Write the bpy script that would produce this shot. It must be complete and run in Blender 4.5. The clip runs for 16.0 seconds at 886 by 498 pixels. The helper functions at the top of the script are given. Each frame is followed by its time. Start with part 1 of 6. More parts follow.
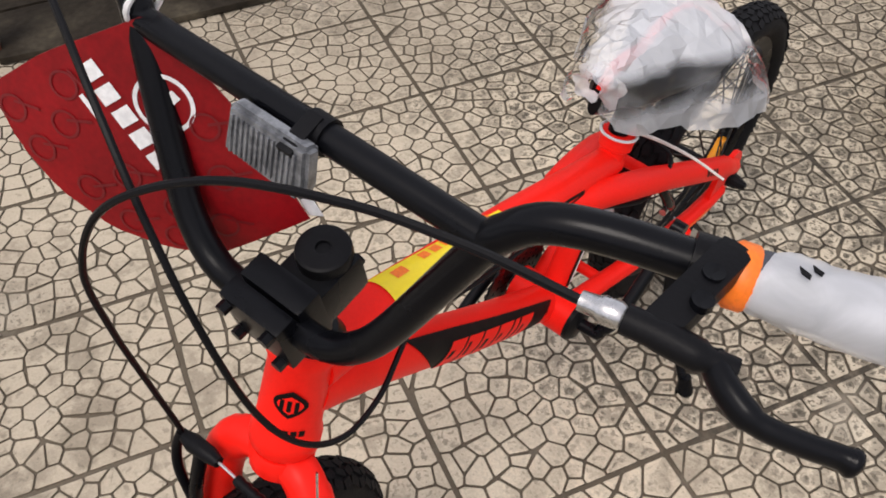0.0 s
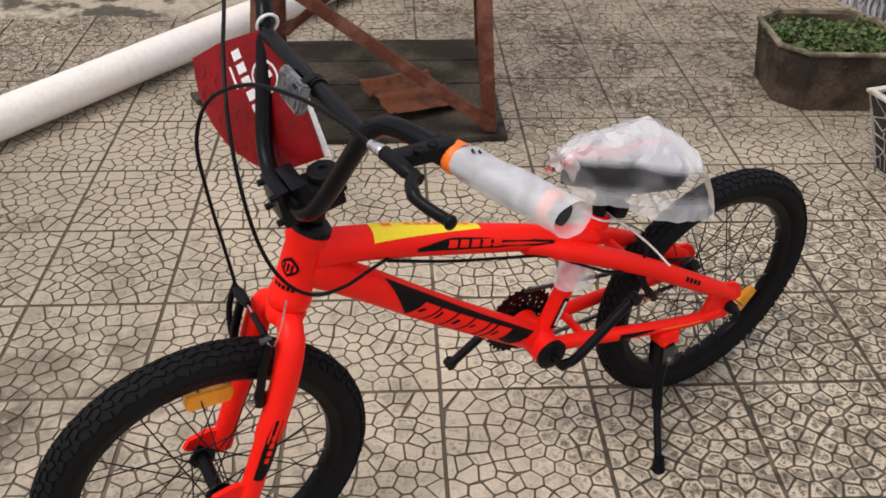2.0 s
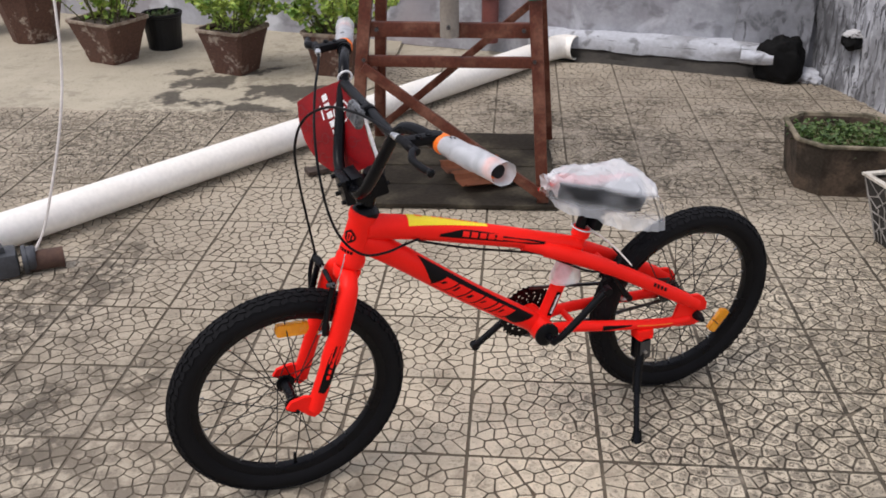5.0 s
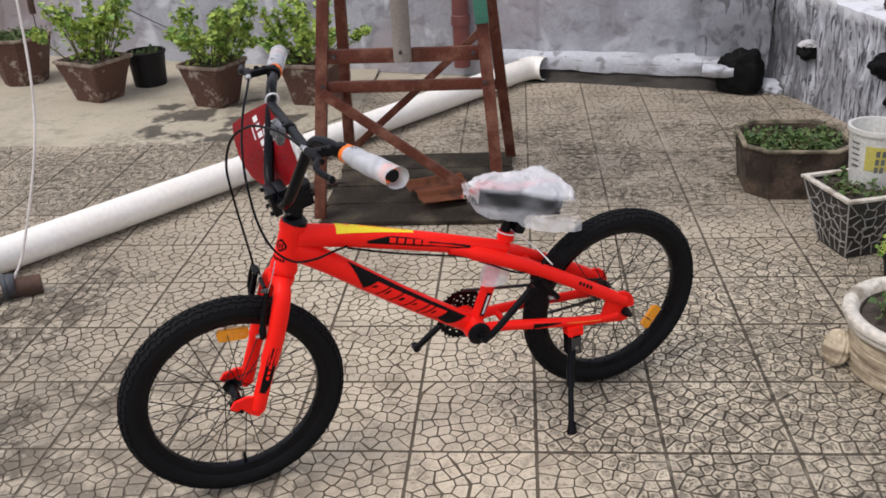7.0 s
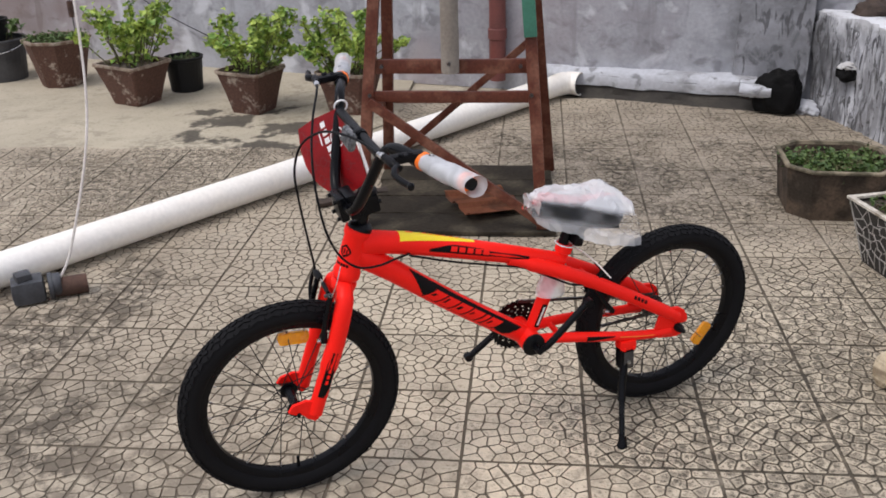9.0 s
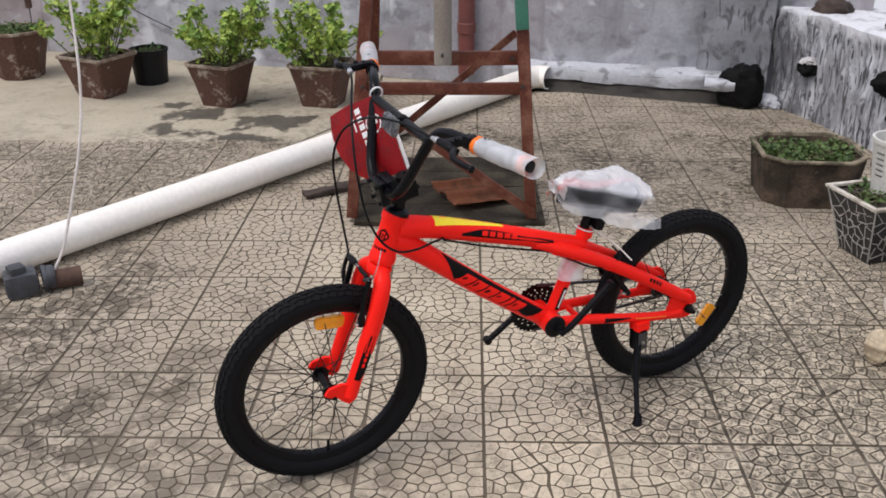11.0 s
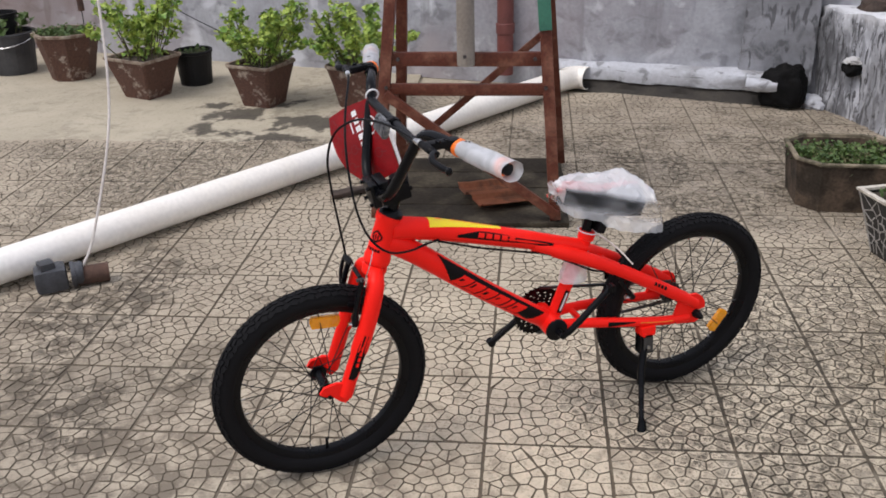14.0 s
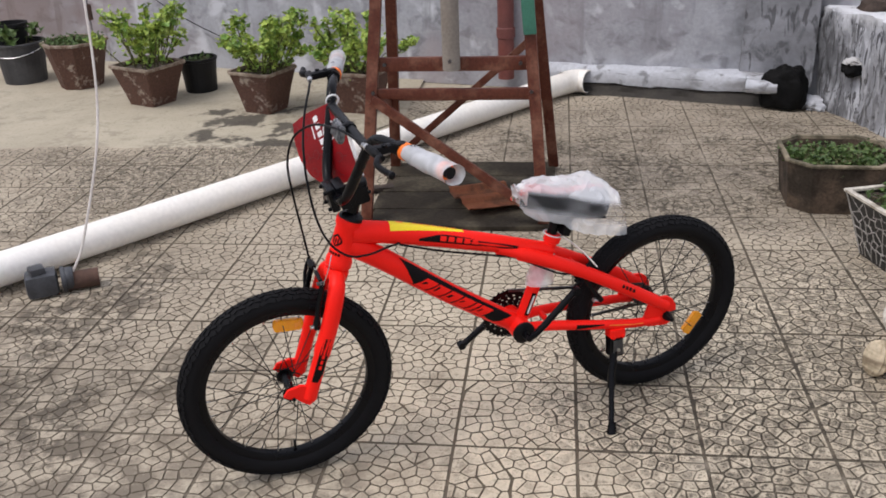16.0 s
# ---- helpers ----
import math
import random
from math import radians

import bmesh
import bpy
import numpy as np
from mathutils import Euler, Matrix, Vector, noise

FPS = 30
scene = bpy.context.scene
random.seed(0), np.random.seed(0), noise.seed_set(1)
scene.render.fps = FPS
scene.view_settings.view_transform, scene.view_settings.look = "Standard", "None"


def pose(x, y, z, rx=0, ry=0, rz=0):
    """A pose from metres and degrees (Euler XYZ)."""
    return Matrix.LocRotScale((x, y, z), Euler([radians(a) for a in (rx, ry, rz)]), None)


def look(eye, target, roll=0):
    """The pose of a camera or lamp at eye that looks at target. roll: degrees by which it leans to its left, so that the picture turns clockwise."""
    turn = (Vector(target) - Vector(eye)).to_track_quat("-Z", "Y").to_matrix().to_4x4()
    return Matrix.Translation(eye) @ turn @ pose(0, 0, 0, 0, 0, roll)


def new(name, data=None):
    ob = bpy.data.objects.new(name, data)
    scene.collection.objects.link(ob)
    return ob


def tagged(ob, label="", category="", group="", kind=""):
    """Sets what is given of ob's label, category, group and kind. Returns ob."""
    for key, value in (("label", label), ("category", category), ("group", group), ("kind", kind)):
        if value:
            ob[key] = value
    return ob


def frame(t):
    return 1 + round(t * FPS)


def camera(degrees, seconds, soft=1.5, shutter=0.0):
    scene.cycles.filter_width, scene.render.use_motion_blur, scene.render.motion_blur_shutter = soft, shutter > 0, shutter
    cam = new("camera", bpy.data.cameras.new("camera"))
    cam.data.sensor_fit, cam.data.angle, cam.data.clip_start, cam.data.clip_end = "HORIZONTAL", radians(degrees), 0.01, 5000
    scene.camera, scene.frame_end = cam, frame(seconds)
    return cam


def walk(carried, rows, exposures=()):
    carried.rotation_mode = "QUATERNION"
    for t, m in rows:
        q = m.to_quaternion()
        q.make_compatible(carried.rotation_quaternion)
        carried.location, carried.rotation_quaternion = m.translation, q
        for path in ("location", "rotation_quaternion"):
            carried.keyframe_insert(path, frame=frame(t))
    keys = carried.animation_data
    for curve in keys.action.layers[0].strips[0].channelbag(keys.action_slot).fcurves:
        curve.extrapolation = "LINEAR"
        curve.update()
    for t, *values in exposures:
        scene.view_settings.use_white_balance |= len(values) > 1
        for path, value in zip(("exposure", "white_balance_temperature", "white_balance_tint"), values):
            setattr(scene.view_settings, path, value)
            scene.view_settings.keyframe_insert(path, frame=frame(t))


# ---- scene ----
cam = camera(51.1, 16.0, soft=1.75)
PATH = [
    (0, (-0.583, -0.508, 1.213), (-0.039, 0.725, -0.265), 0.1),
    (0.5, (-0.597, -0.683, 1.226), (-0.127, 0.675, -0.165), 1.5),
    (1, (-0.559, -0.841, 1.271), (-0.222, 0.639, -0.031), 2.6),
    (1.5, (-0.434, -0.978, 1.281), (-0.28, 0.594, 0.054), 1.9),
    (2, (-0.393, -1.091, 1.31), (-0.293, 0.555, 0.18), 1.1),
    (2.5, (-0.397, -1.255, 1.327), (-0.34, 0.45, 0.284), 1.3),
    (3, (-0.338, -1.369, 1.36), (-0.337, 0.381, 0.392), 1.6),
    (3.5, (-0.223, -1.455, 1.367), (-0.335, 0.309, 0.429), 0.9),
    (3.7, (-0.197, -1.49, 1.37), (-0.355, 0.275, 0.444), 0.3),
    (5.8, (-0.234, -1.782, 1.399), (-0.374, 0.006, 0.514), -1.0),
    (6, (-0.183, -1.794, 1.397), (-0.344, -0.004, 0.52), -1.0),
    (6.5, (-0.083, -1.82, 1.407), (-0.237, -0.021, 0.546), -1.6),
    (7, (-0.028, -1.834, 1.405), (-0.199, -0.03, 0.56), -3.0),
    (7.5, (-0.011, -1.842, 1.408), (-0.237, -0.041, 0.568), -3.9),
    (8, (-0.018, -1.842, 1.404), (-0.296, -0.046, 0.569), -3.7),
    (8.5, (-0.047, -1.849, 1.403), (-0.302, -0.043, 0.582), -2.7),
    (9, (-0.135, -1.855, 1.406), (-0.332, -0.041, 0.587), -1.7),
    (11.3, (-0.352, -1.925, 1.401), (-0.399, -0.106, 0.571), -0.2),
    (11.5, (-0.351, -1.923, 1.399), (-0.398, -0.11, 0.557), 0.1),
    (12, (-0.343, -1.936, 1.392), (-0.387, -0.127, 0.54), 0.2),
    (12.5, (-0.341, -1.937, 1.395), (-0.396, -0.121, 0.558), -0.2),
    (13, (-0.305, -1.934, 1.403), (-0.406, -0.113, 0.581), -0.6),
    (13.5, (-0.255, -1.922, 1.408), (-0.396, -0.104, 0.587), -1.2),
    (14, (-0.201, -1.917, 1.407), (-0.389, -0.105, 0.581), -1.5),
    (14.5, (-0.137, -1.916, 1.405), (-0.361, -0.104, 0.588), -1.6),
    (15, (-0.097, -1.916, 1.406), (-0.357, -0.107, 0.593), -1.8),
    (15.5, (-0.073, -1.914, 1.404), (-0.333, -0.108, 0.585), -2.2),
    (16, (-0.054, -1.917, 1.406), (-0.299, -0.107, 0.591), -2.5),
]
walk(cam, [(t, look(eye, target, roll)) for t, eye, target, roll in PATH], [(0.0, 0.14, 6750, 14), (2.0, 0.08, 6850, 15), (3.5, 0.12, 6600, 15), (7.0, 0.13, 6450, 14), (16.0, 0.12, 6450, 14)])

# ---- light: bright overcast sky ----
world = bpy.data.worlds.new("overcast_sky")
scene.world = world
world.use_nodes = True
wn = world.node_tree.nodes
sky = wn.new("ShaderNodeTexSky")
sky.sky_type = "NISHITA"
sky.sun_disc = False
sky.sun_elevation, sky.sun_rotation = radians(58), radians(-120)
sky.dust_density, sky.air_density = 4.0, 1.0
wash = wn.new("ShaderNodeMix")
wash.data_type = "RGBA"
wash.inputs[0].default_value = 0.75
wash.inputs[7].default_value = (7.0, 7.2, 7.85, 1)
world.node_tree.links.new(sky.outputs[0], wash.inputs[6])
world.node_tree.links.new(wash.outputs[2], wn["Background"].inputs[0])
wn["Background"].inputs[1].default_value = 0.122
sun = new("sun", bpy.data.lights.new("sun", "SUN"))
sun.data.energy, sun.data.angle, sun.data.color = 1.5, radians(25), (1.0, 0.97, 0.93)
sun.matrix_world = look((-3, -2.2, 6), (0, 0, 0))


# ---- materials ----
def mat(name, base, rough=0.6, second=None, scale=8.0, amount=0.5, grain=120.0, bump=0.1, metal=0.0, coat=0.0, coord="Object", contrast=(0.35, 0.65), fine=0.12, spec=0.5):
    """Two-scale variation between two colours, fine grain and relief."""
    m = bpy.data.materials.new(name)
    m.use_nodes = True
    n, l = m.node_tree.nodes, m.node_tree.links
    b = n["Principled BSDF"]
    b.inputs["Metallic"].default_value, b.inputs["Coat Weight"].default_value, b.inputs["Specular IOR Level"].default_value = metal, coat, spec
    tc = n.new("ShaderNodeTexCoord")
    big, small = n.new("ShaderNodeTexNoise"), n.new("ShaderNodeTexNoise")
    big.inputs["Scale"].default_value, big.inputs["Detail"].default_value = scale, 6
    small.inputs["Scale"].default_value, small.inputs["Detail"].default_value = grain, 4
    for t in (big, small):
        l.new(tc.outputs[coord], t.inputs["Vector"])
    ramp = n.new("ShaderNodeMapRange")
    ramp.inputs[1].default_value, ramp.inputs[2].default_value = contrast
    ramp.inputs[4].default_value = amount
    l.new(big.outputs[0], ramp.inputs[0])
    mix = n.new("ShaderNodeMix")
    mix.data_type = "RGBA"
    mix.inputs[6].default_value = (*base, 1)
    mix.inputs[7].default_value = (*(second or [v * 0.7 for v in base]), 1)
    l.new(ramp.outputs[0], mix.inputs[0])
    g = n.new("ShaderNodeMapRange")
    g.inputs[1].default_value, g.inputs[2].default_value = 0.3, 0.7
    g.inputs[3].default_value, g.inputs[4].default_value = 1 - fine, 1 + fine
    l.new(small.outputs[0], g.inputs[0])
    mul = n.new("ShaderNodeVectorMath")
    mul.operation = "SCALE"
    l.new(mix.outputs[2], mul.inputs[0])
    l.new(g.outputs[0], mul.inputs["Scale"])
    l.new(mul.outputs[0], b.inputs["Base Color"])
    rr = n.new("ShaderNodeMapRange")
    rr.inputs[1].default_value, rr.inputs[2].default_value = 0.3, 0.7
    rr.inputs[3].default_value, rr.inputs[4].default_value = max(0.05, rough - 0.1), min(1, rough + 0.1)
    l.new(big.outputs[0], rr.inputs[0])
    l.new(rr.outputs[0], b.inputs["Roughness"])
    if bump:
        bp = n.new("ShaderNodeBump")
        bp.inputs["Strength"].default_value, bp.inputs["Distance"].default_value = bump, 0.004
        l.new(small.outputs[0], bp.inputs["Height"])
        l.new(bp.outputs[0], b.inputs["Normal"])
    return m


RED = mat("neon_red_paint", (1.0, 0.019, 0.011), 0.42, (0.97, 0.016, 0.009), 6, 0.6, 300, 0.01, fine=0.03, spec=0.14)
BLACK = mat("satin_black_paint", (0.0028, 0.003, 0.0042), 0.29, (0.0045, 0.005, 0.0065), 12, 0.6, 300, 0.02, spec=0.16)
PLASTIC = mat("black_plastic", (0.004, 0.004, 0.005), 0.42, (0.008, 0.008, 0.009), 20, 0.5, 400, 0.08, spec=0.13)
RUBBER = mat("tyre_rubber", (0.005, 0.005, 0.006), 0.75, (0.010, 0.010, 0.011), 14, 0.6, 250, 0.15, spec=0.16)
STEEL = mat("bright_steel", (0.6, 0.6, 0.6), 0.28, (0.45, 0.45, 0.45), 30, 0.5, 300, 0.02, metal=1.0)
SPOKE = mat("black_spoke_steel", (0.010, 0.010, 0.011), 0.4, (0.018, 0.018, 0.018), 30, 0.5, 300, 0.02, spec=0.25)
DARKSTEEL = mat("dark_spoke_steel", (0.08, 0.08, 0.085), 0.35, (0.14, 0.14, 0.14), 30, 0.5, 300, 0.02, metal=0.8)
ORANGE = mat("orange_reflector", (1.0, 0.42, 0.012), 0.2, (0.9, 0.28, 0.005), 60, 0.5, 500, 0.3, coat=0.5)
RING = mat("orange_rubber", (0.95, 0.2, 0.015), 0.5, (0.9, 0.15, 0.01), 40, 0.5, 300, 0.03)
YELLOW = mat("yellow_sticker", (0.95, 0.72, 0.01), 0.35, (0.9, 0.66, 0.01), 20, 0.4, 200, 0.0, fine=0.03)
DECAL = mat("black_decal", (0.006, 0.005, 0.005), 0.5, (0.010, 0.008, 0.008), 20, 0.4, 200, 0.0, spec=0.1)
GREYGRIP = mat("grey_grip", (0.045, 0.050, 0.066), 0.6, (0.075, 0.080, 0.10), 30, 0.5, 300, 0.05)
WHITE = mat("white_print", (0.8, 0.8, 0.8), 0.5, (0.75, 0.75, 0.75), 20, 0.4, 200, 0.0)
TAG = mat("red_card", (0.27, 0.006, 0.009), 0.4, (0.17, 0.004, 0.006), 14, 0.8, 200, 0.02, spec=0.25)
TAGDARK = mat("dark_red_print", (0.174, 0.0052, 0.0087), 0.35, (0.139, 0.0043, 0.0070), 14, 0.7, 200, 0.0)
PVC = mat("white_pvc", (0.94, 0.92, 0.87), 0.4, (0.86, 0.81, 0.70), 3, 0.5, 60, 0.05, fine=0.05)
GREYPVC = mat("grey_pvc_inside", (0.05, 0.06, 0.07), 0.6, (0.025, 0.028, 0.032), 8, 0.6, 90, 0.1)
WOOD = mat("brown_painted_wood", (0.105, 0.031, 0.018), 0.5, (0.20, 0.088, 0.056), 13, 0.8, 90, 0.4, contrast=(0.48, 0.64), fine=0.22, spec=0.3)
OLDWOOD = mat("weathered_grey_wood", (0.261, 0.235, 0.2), 0.8, (0.174, 0.148, 0.122), 8, 0.7, 90, 0.4)
BOARD = mat("mossy_dark_board", (0.024, 0.019, 0.013), 0.8, (0.078, 0.066, 0.046), 5, 0.85, 60, 0.6, contrast=(0.44, 0.62), fine=0.3, spec=0.2)
TERRA = mat("terracotta", (0.313, 0.109, 0.048), 0.8, (0.139, 0.061, 0.035), 14, 0.8, 90, 0.4, contrast=(0.46, 0.62))
POT = mat("weathered_brown_pot", (0.091, 0.042, 0.028), 0.75, (0.37, 0.31, 0.25), 10, 0.85, 90, 0.4, contrast=(0.55, 0.64), fine=0.3)
POTRIM = mat("worn_pot_rim", (0.148, 0.091, 0.061), 0.8, (0.4, 0.348, 0.278), 26, 0.8, 90, 0.4)
CEMENTPOT = mat("mossy_cement_pot", (0.092, 0.066, 0.046), 0.85, (0.0226, 0.0183, 0.0131), 9, 0.85, 90, 0.4, contrast=(0.42, 0.60), fine=0.3, spec=0.3)
POT.node_tree.nodes["Noise Texture"].inputs["Roughness"].default_value = 0.72
MOSSRIM = mat("mossy_worn_rim", (0.261, 0.217, 0.148), 0.85, (0.065, 0.057, 0.035), 16, 0.85, 90, 0.4, contrast=(0.44, 0.6))
LIME = mat("whitewash", (0.626, 0.626, 0.626), 0.8, (0.348, 0.339, 0.322), 6, 0.8, 50, 0.4)


def film(name, clear, tint, rough=0.25, bump=0.6, scale=22, gloss=0.0, edge=(0.35, 0.7), top_sheen=None, hem=None):
    """Thin crinkled plastic film: partly see-through, partly milky."""
    m = bpy.data.materials.new(name)
    m.use_nodes = True
    n, l = m.node_tree.nodes, m.node_tree.links
    b = n["Principled BSDF"]
    b.inputs["Base Color"].default_value = (*tint, 1)
    b.inputs["Roughness"].default_value = rough
    tc, big, small = n.new("ShaderNodeTexCoord"), n.new("ShaderNodeTexNoise"), n.new("ShaderNodeTexNoise")
    big.inputs["Scale"].default_value, big.inputs["Detail"].default_value, big.inputs["Distortion"].default_value = scale, 4, 1.0
    small.inputs["Scale"].default_value, small.inputs["Detail"].default_value = 70, 3
    r = n.new("ShaderNodeMapRange")
    r.inputs[1].default_value, r.inputs[2].default_value = edge
    r.inputs[3].default_value, r.inputs[4].default_value = clear
    bp = n.new("ShaderNodeBump")
    bp.inputs["Strength"].default_value, bp.inputs["Distance"].default_value = bump, 0.004
    for t in (big, small):
        l.new(tc.outputs["Object"], t.inputs["Vector"])
    l.new(big.outputs[0], r.inputs[0])
    alpha = r.outputs[0]
    if top_sheen:
        # sky sheen painted in as milkiness above one height; milkier hem below another
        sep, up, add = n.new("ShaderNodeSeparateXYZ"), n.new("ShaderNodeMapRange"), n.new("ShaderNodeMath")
        up.inputs[1].default_value, up.inputs[2].default_value, up.inputs[4].default_value = top_sheen
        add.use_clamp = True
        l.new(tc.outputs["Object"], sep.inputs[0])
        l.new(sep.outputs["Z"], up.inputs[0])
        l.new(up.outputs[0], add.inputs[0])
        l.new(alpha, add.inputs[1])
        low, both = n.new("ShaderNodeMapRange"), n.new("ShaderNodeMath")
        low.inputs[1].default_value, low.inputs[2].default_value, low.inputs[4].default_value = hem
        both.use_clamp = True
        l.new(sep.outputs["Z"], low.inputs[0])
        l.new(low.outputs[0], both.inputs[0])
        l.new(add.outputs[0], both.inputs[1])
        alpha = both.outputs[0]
    l.new(alpha, b.inputs["Alpha"])
    l.new(big.outputs[0], bp.inputs["Height"])
    l.new(bp.outputs[0], b.inputs["Normal"])
    if gloss:
        shine, lw, mix = n.new("ShaderNodeBsdfGlossy"), n.new("ShaderNodeFresnel"), n.new("ShaderNodeMixShader")
        shine.inputs["Roughness"].default_value = 0.22
        lw.inputs["IOR"].default_value = 1.0 + gloss
        for node in (shine, lw):
            l.new(bp.outputs[0], node.inputs["Normal"])
        l.new(lw.outputs[0], mix.inputs[0])
        l.new(b.outputs[0], mix.inputs[1])
        l.new(shine.outputs[0], mix.inputs[2])
        l.new(mix.outputs[0], n["Material Output"].inputs["Surface"])
    return m


FILM = film("milky_film", (0.38, 0.72), (0.8, 0.8, 0.82), 0.35)
# the bag's milky top stands in for sky reflected in the film
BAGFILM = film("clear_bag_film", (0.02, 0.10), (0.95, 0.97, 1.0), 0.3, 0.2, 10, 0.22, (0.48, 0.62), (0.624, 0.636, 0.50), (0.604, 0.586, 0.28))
SLEEVE = film("thin_milky_sleeve", (0.40, 0.60), (0.90, 0.92, 0.95), 0.4, 0.4, 30, 0.0, (0.3, 0.75))
CLEAR = mat("clear_prism_plastic", (0.26, 0.27, 0.285), 0.08, (0.11, 0.115, 0.125), 90, 0.85, 500, 0.1, metal=0.4, contrast=(0.42, 0.58))


LEAF = mat("fresh_leaf_green", (0.120, 0.235, 0.030), 0.5, (0.42, 0.52, 0.10), 16, 0.9, 90, 0.1, contrast=(0.40, 0.58), fine=0.3)
LEAFDARK = mat("dark_ground_cover", (0.039, 0.087, 0.0174), 0.55, (0.104, 0.157, 0.039), 26, 0.9, 120, 0.1, fine=0.3)
STEM = mat("woody_stem", (0.087, 0.074, 0.035), 0.7, (0.113, 0.131, 0.044), 20, 0.8, 100, 0.1)
SOIL = mat("dark_soil", (0.039, 0.03, 0.021), 0.95, (0.078, 0.061, 0.044), 30, 0.8, 160, 0.8, fine=0.3)
TEAL = mat("chipped_green_paint", (0.039, 0.174, 0.113), 0.55, (0.026, 0.113, 0.078), 12, 0.7, 120, 0.2)
OLDBARK = mat("rotten_bark", (0.065, 0.044, 0.033), 0.9, (0.026, 0.021, 0.0174), 16, 0.8, 90, 0.6)
REDPIPE = mat("dull_red_pipe", (0.165, 0.048, 0.039), 0.55, (0.113, 0.039, 0.035), 6, 0.7, 80, 0.1)
BLACKPOT = mat("black_nursery_pot", (0.0061, 0.0061, 0.0070), 0.55, (0.0122, 0.0122, 0.0122), 12, 0.6, 90, 0.1, spec=0.3)
GREYPOT = mat("dark_grey_bucket", (0.026, 0.026, 0.03), 0.6, (0.078, 0.078, 0.078), 9, 0.7, 90, 0.1)
MOSAICBLACK = mat("black_grout", (0.0157, 0.0148, 0.0139), 0.7, (0.044, 0.039, 0.035), 25, 0.7, 120, 0.4)
SHARD = mat("white_tile_shard", (0.435, 0.418, 0.392), 0.5, (0.209, 0.2, 0.174), 30, 0.7, 120, 0.1)
WHITEPLASTIC = mat("white_bucket_plastic", (0.62, 0.62, 0.58), 0.45, (0.48, 0.47, 0.42), 9, 0.6, 90, 0.05)
YELLOWPRINT = mat("faded_yellow_print", (0.539, 0.479, 0.087), 0.5, (0.479, 0.435, 0.174), 20, 0.7, 120, 0.0)
GREYPRINT = mat("grey_print", (0.104, 0.113, 0.104), 0.5, (0.174, 0.174, 0.174), 20, 0.7, 120, 0.0)
CREAMPOT = mat("streaked_cream_glaze", (0.56, 0.475, 0.335), 0.5, (0.175, 0.128, 0.078), 9, 0.8, 70, 0.2, contrast=(0.47, 0.62), fine=0.2)
CREAM = mat("cream_glaze", (0.60, 0.56, 0.48), 0.5, (0.20, 0.158, 0.105), 14, 0.85, 70, 0.2, contrast=(0.50, 0.66), fine=0.2)
squash = CREAMPOT.node_tree.nodes.new("ShaderNodeVectorMath")
squash.operation = "MULTIPLY"
squash.inputs[1].default_value = (0.6, 0.6, 4.5)
CREAMPOT.node_tree.links.new(CREAMPOT.node_tree.nodes["Texture Coordinate"].outputs["Object"], squash.inputs[0])
CREAMPOT.node_tree.links.new(squash.outputs[0], CREAMPOT.node_tree.nodes["Noise Texture"].inputs["Vector"])
MOTORGREY = mat("grey_cast_metal", (0.072, 0.077, 0.086), 0.55, (0.04, 0.04, 0.044), 18, 0.8, 120, 0.3, metal=0.2)
RUST = mat("rusty_brown", (0.096, 0.048, 0.03), 0.8, (0.052, 0.03, 0.024), 16, 0.8, 110, 0.4)
CORD = mat("white_cord", (0.70, 0.66, 0.62), 0.6, (0.55, 0.5, 0.46), 12, 0.6, 120, 0.2)
BLACKBAG = mat("sooty_black_plastic", (0.0035, 0.0035, 0.0035), 0.7, (0.0087, 0.0087, 0.0087), 14, 0.7, 60, 0.8, spec=0.12)


# ---- mesh helpers ----
def part(name, bm, material, parent=None, label="", smooth=True):
    me = bpy.data.meshes.new(name)
    bmesh.ops.recalc_face_normals(bm, faces=bm.faces[:])
    for f in bm.faces:
        f.smooth = smooth
    bm.to_mesh(me)
    bm.free()
    for m in (material if isinstance(material, (list, tuple)) else [material]):
        me.materials.append(m)
    ob = new(name, me)
    if parent:
        ob.parent = parent
    if label:
        ob["label"] = label
    if smooth:
        me.set_sharp_from_angle(angle=radians(40))
    return ob


def thing(name, m, label, category, group="", kind=""):
    ob = new(name)
    ob.empty_display_size = 0.1
    ob.matrix_world = m
    return tagged(ob, label, category, group, kind)


def curve_points(pts, n=8):
    """Catmull-Rom points through pts."""
    p = [Vector(v) for v in pts]
    p = [2 * p[0] - p[1]] + p + [2 * p[-1] - p[-2]]
    out = []
    for i in range(1, len(p) - 2):
        a, b, c, d = p[i - 1:i + 3]
        for k in range(n):
            t = k / n
            out.append(0.5 * (2 * b + (c - a) * t + (2 * a - 5 * b + 4 * c - d) * t * t + (3 * b - a - 3 * c + d) * t ** 3))
    return out + [p[-2]]


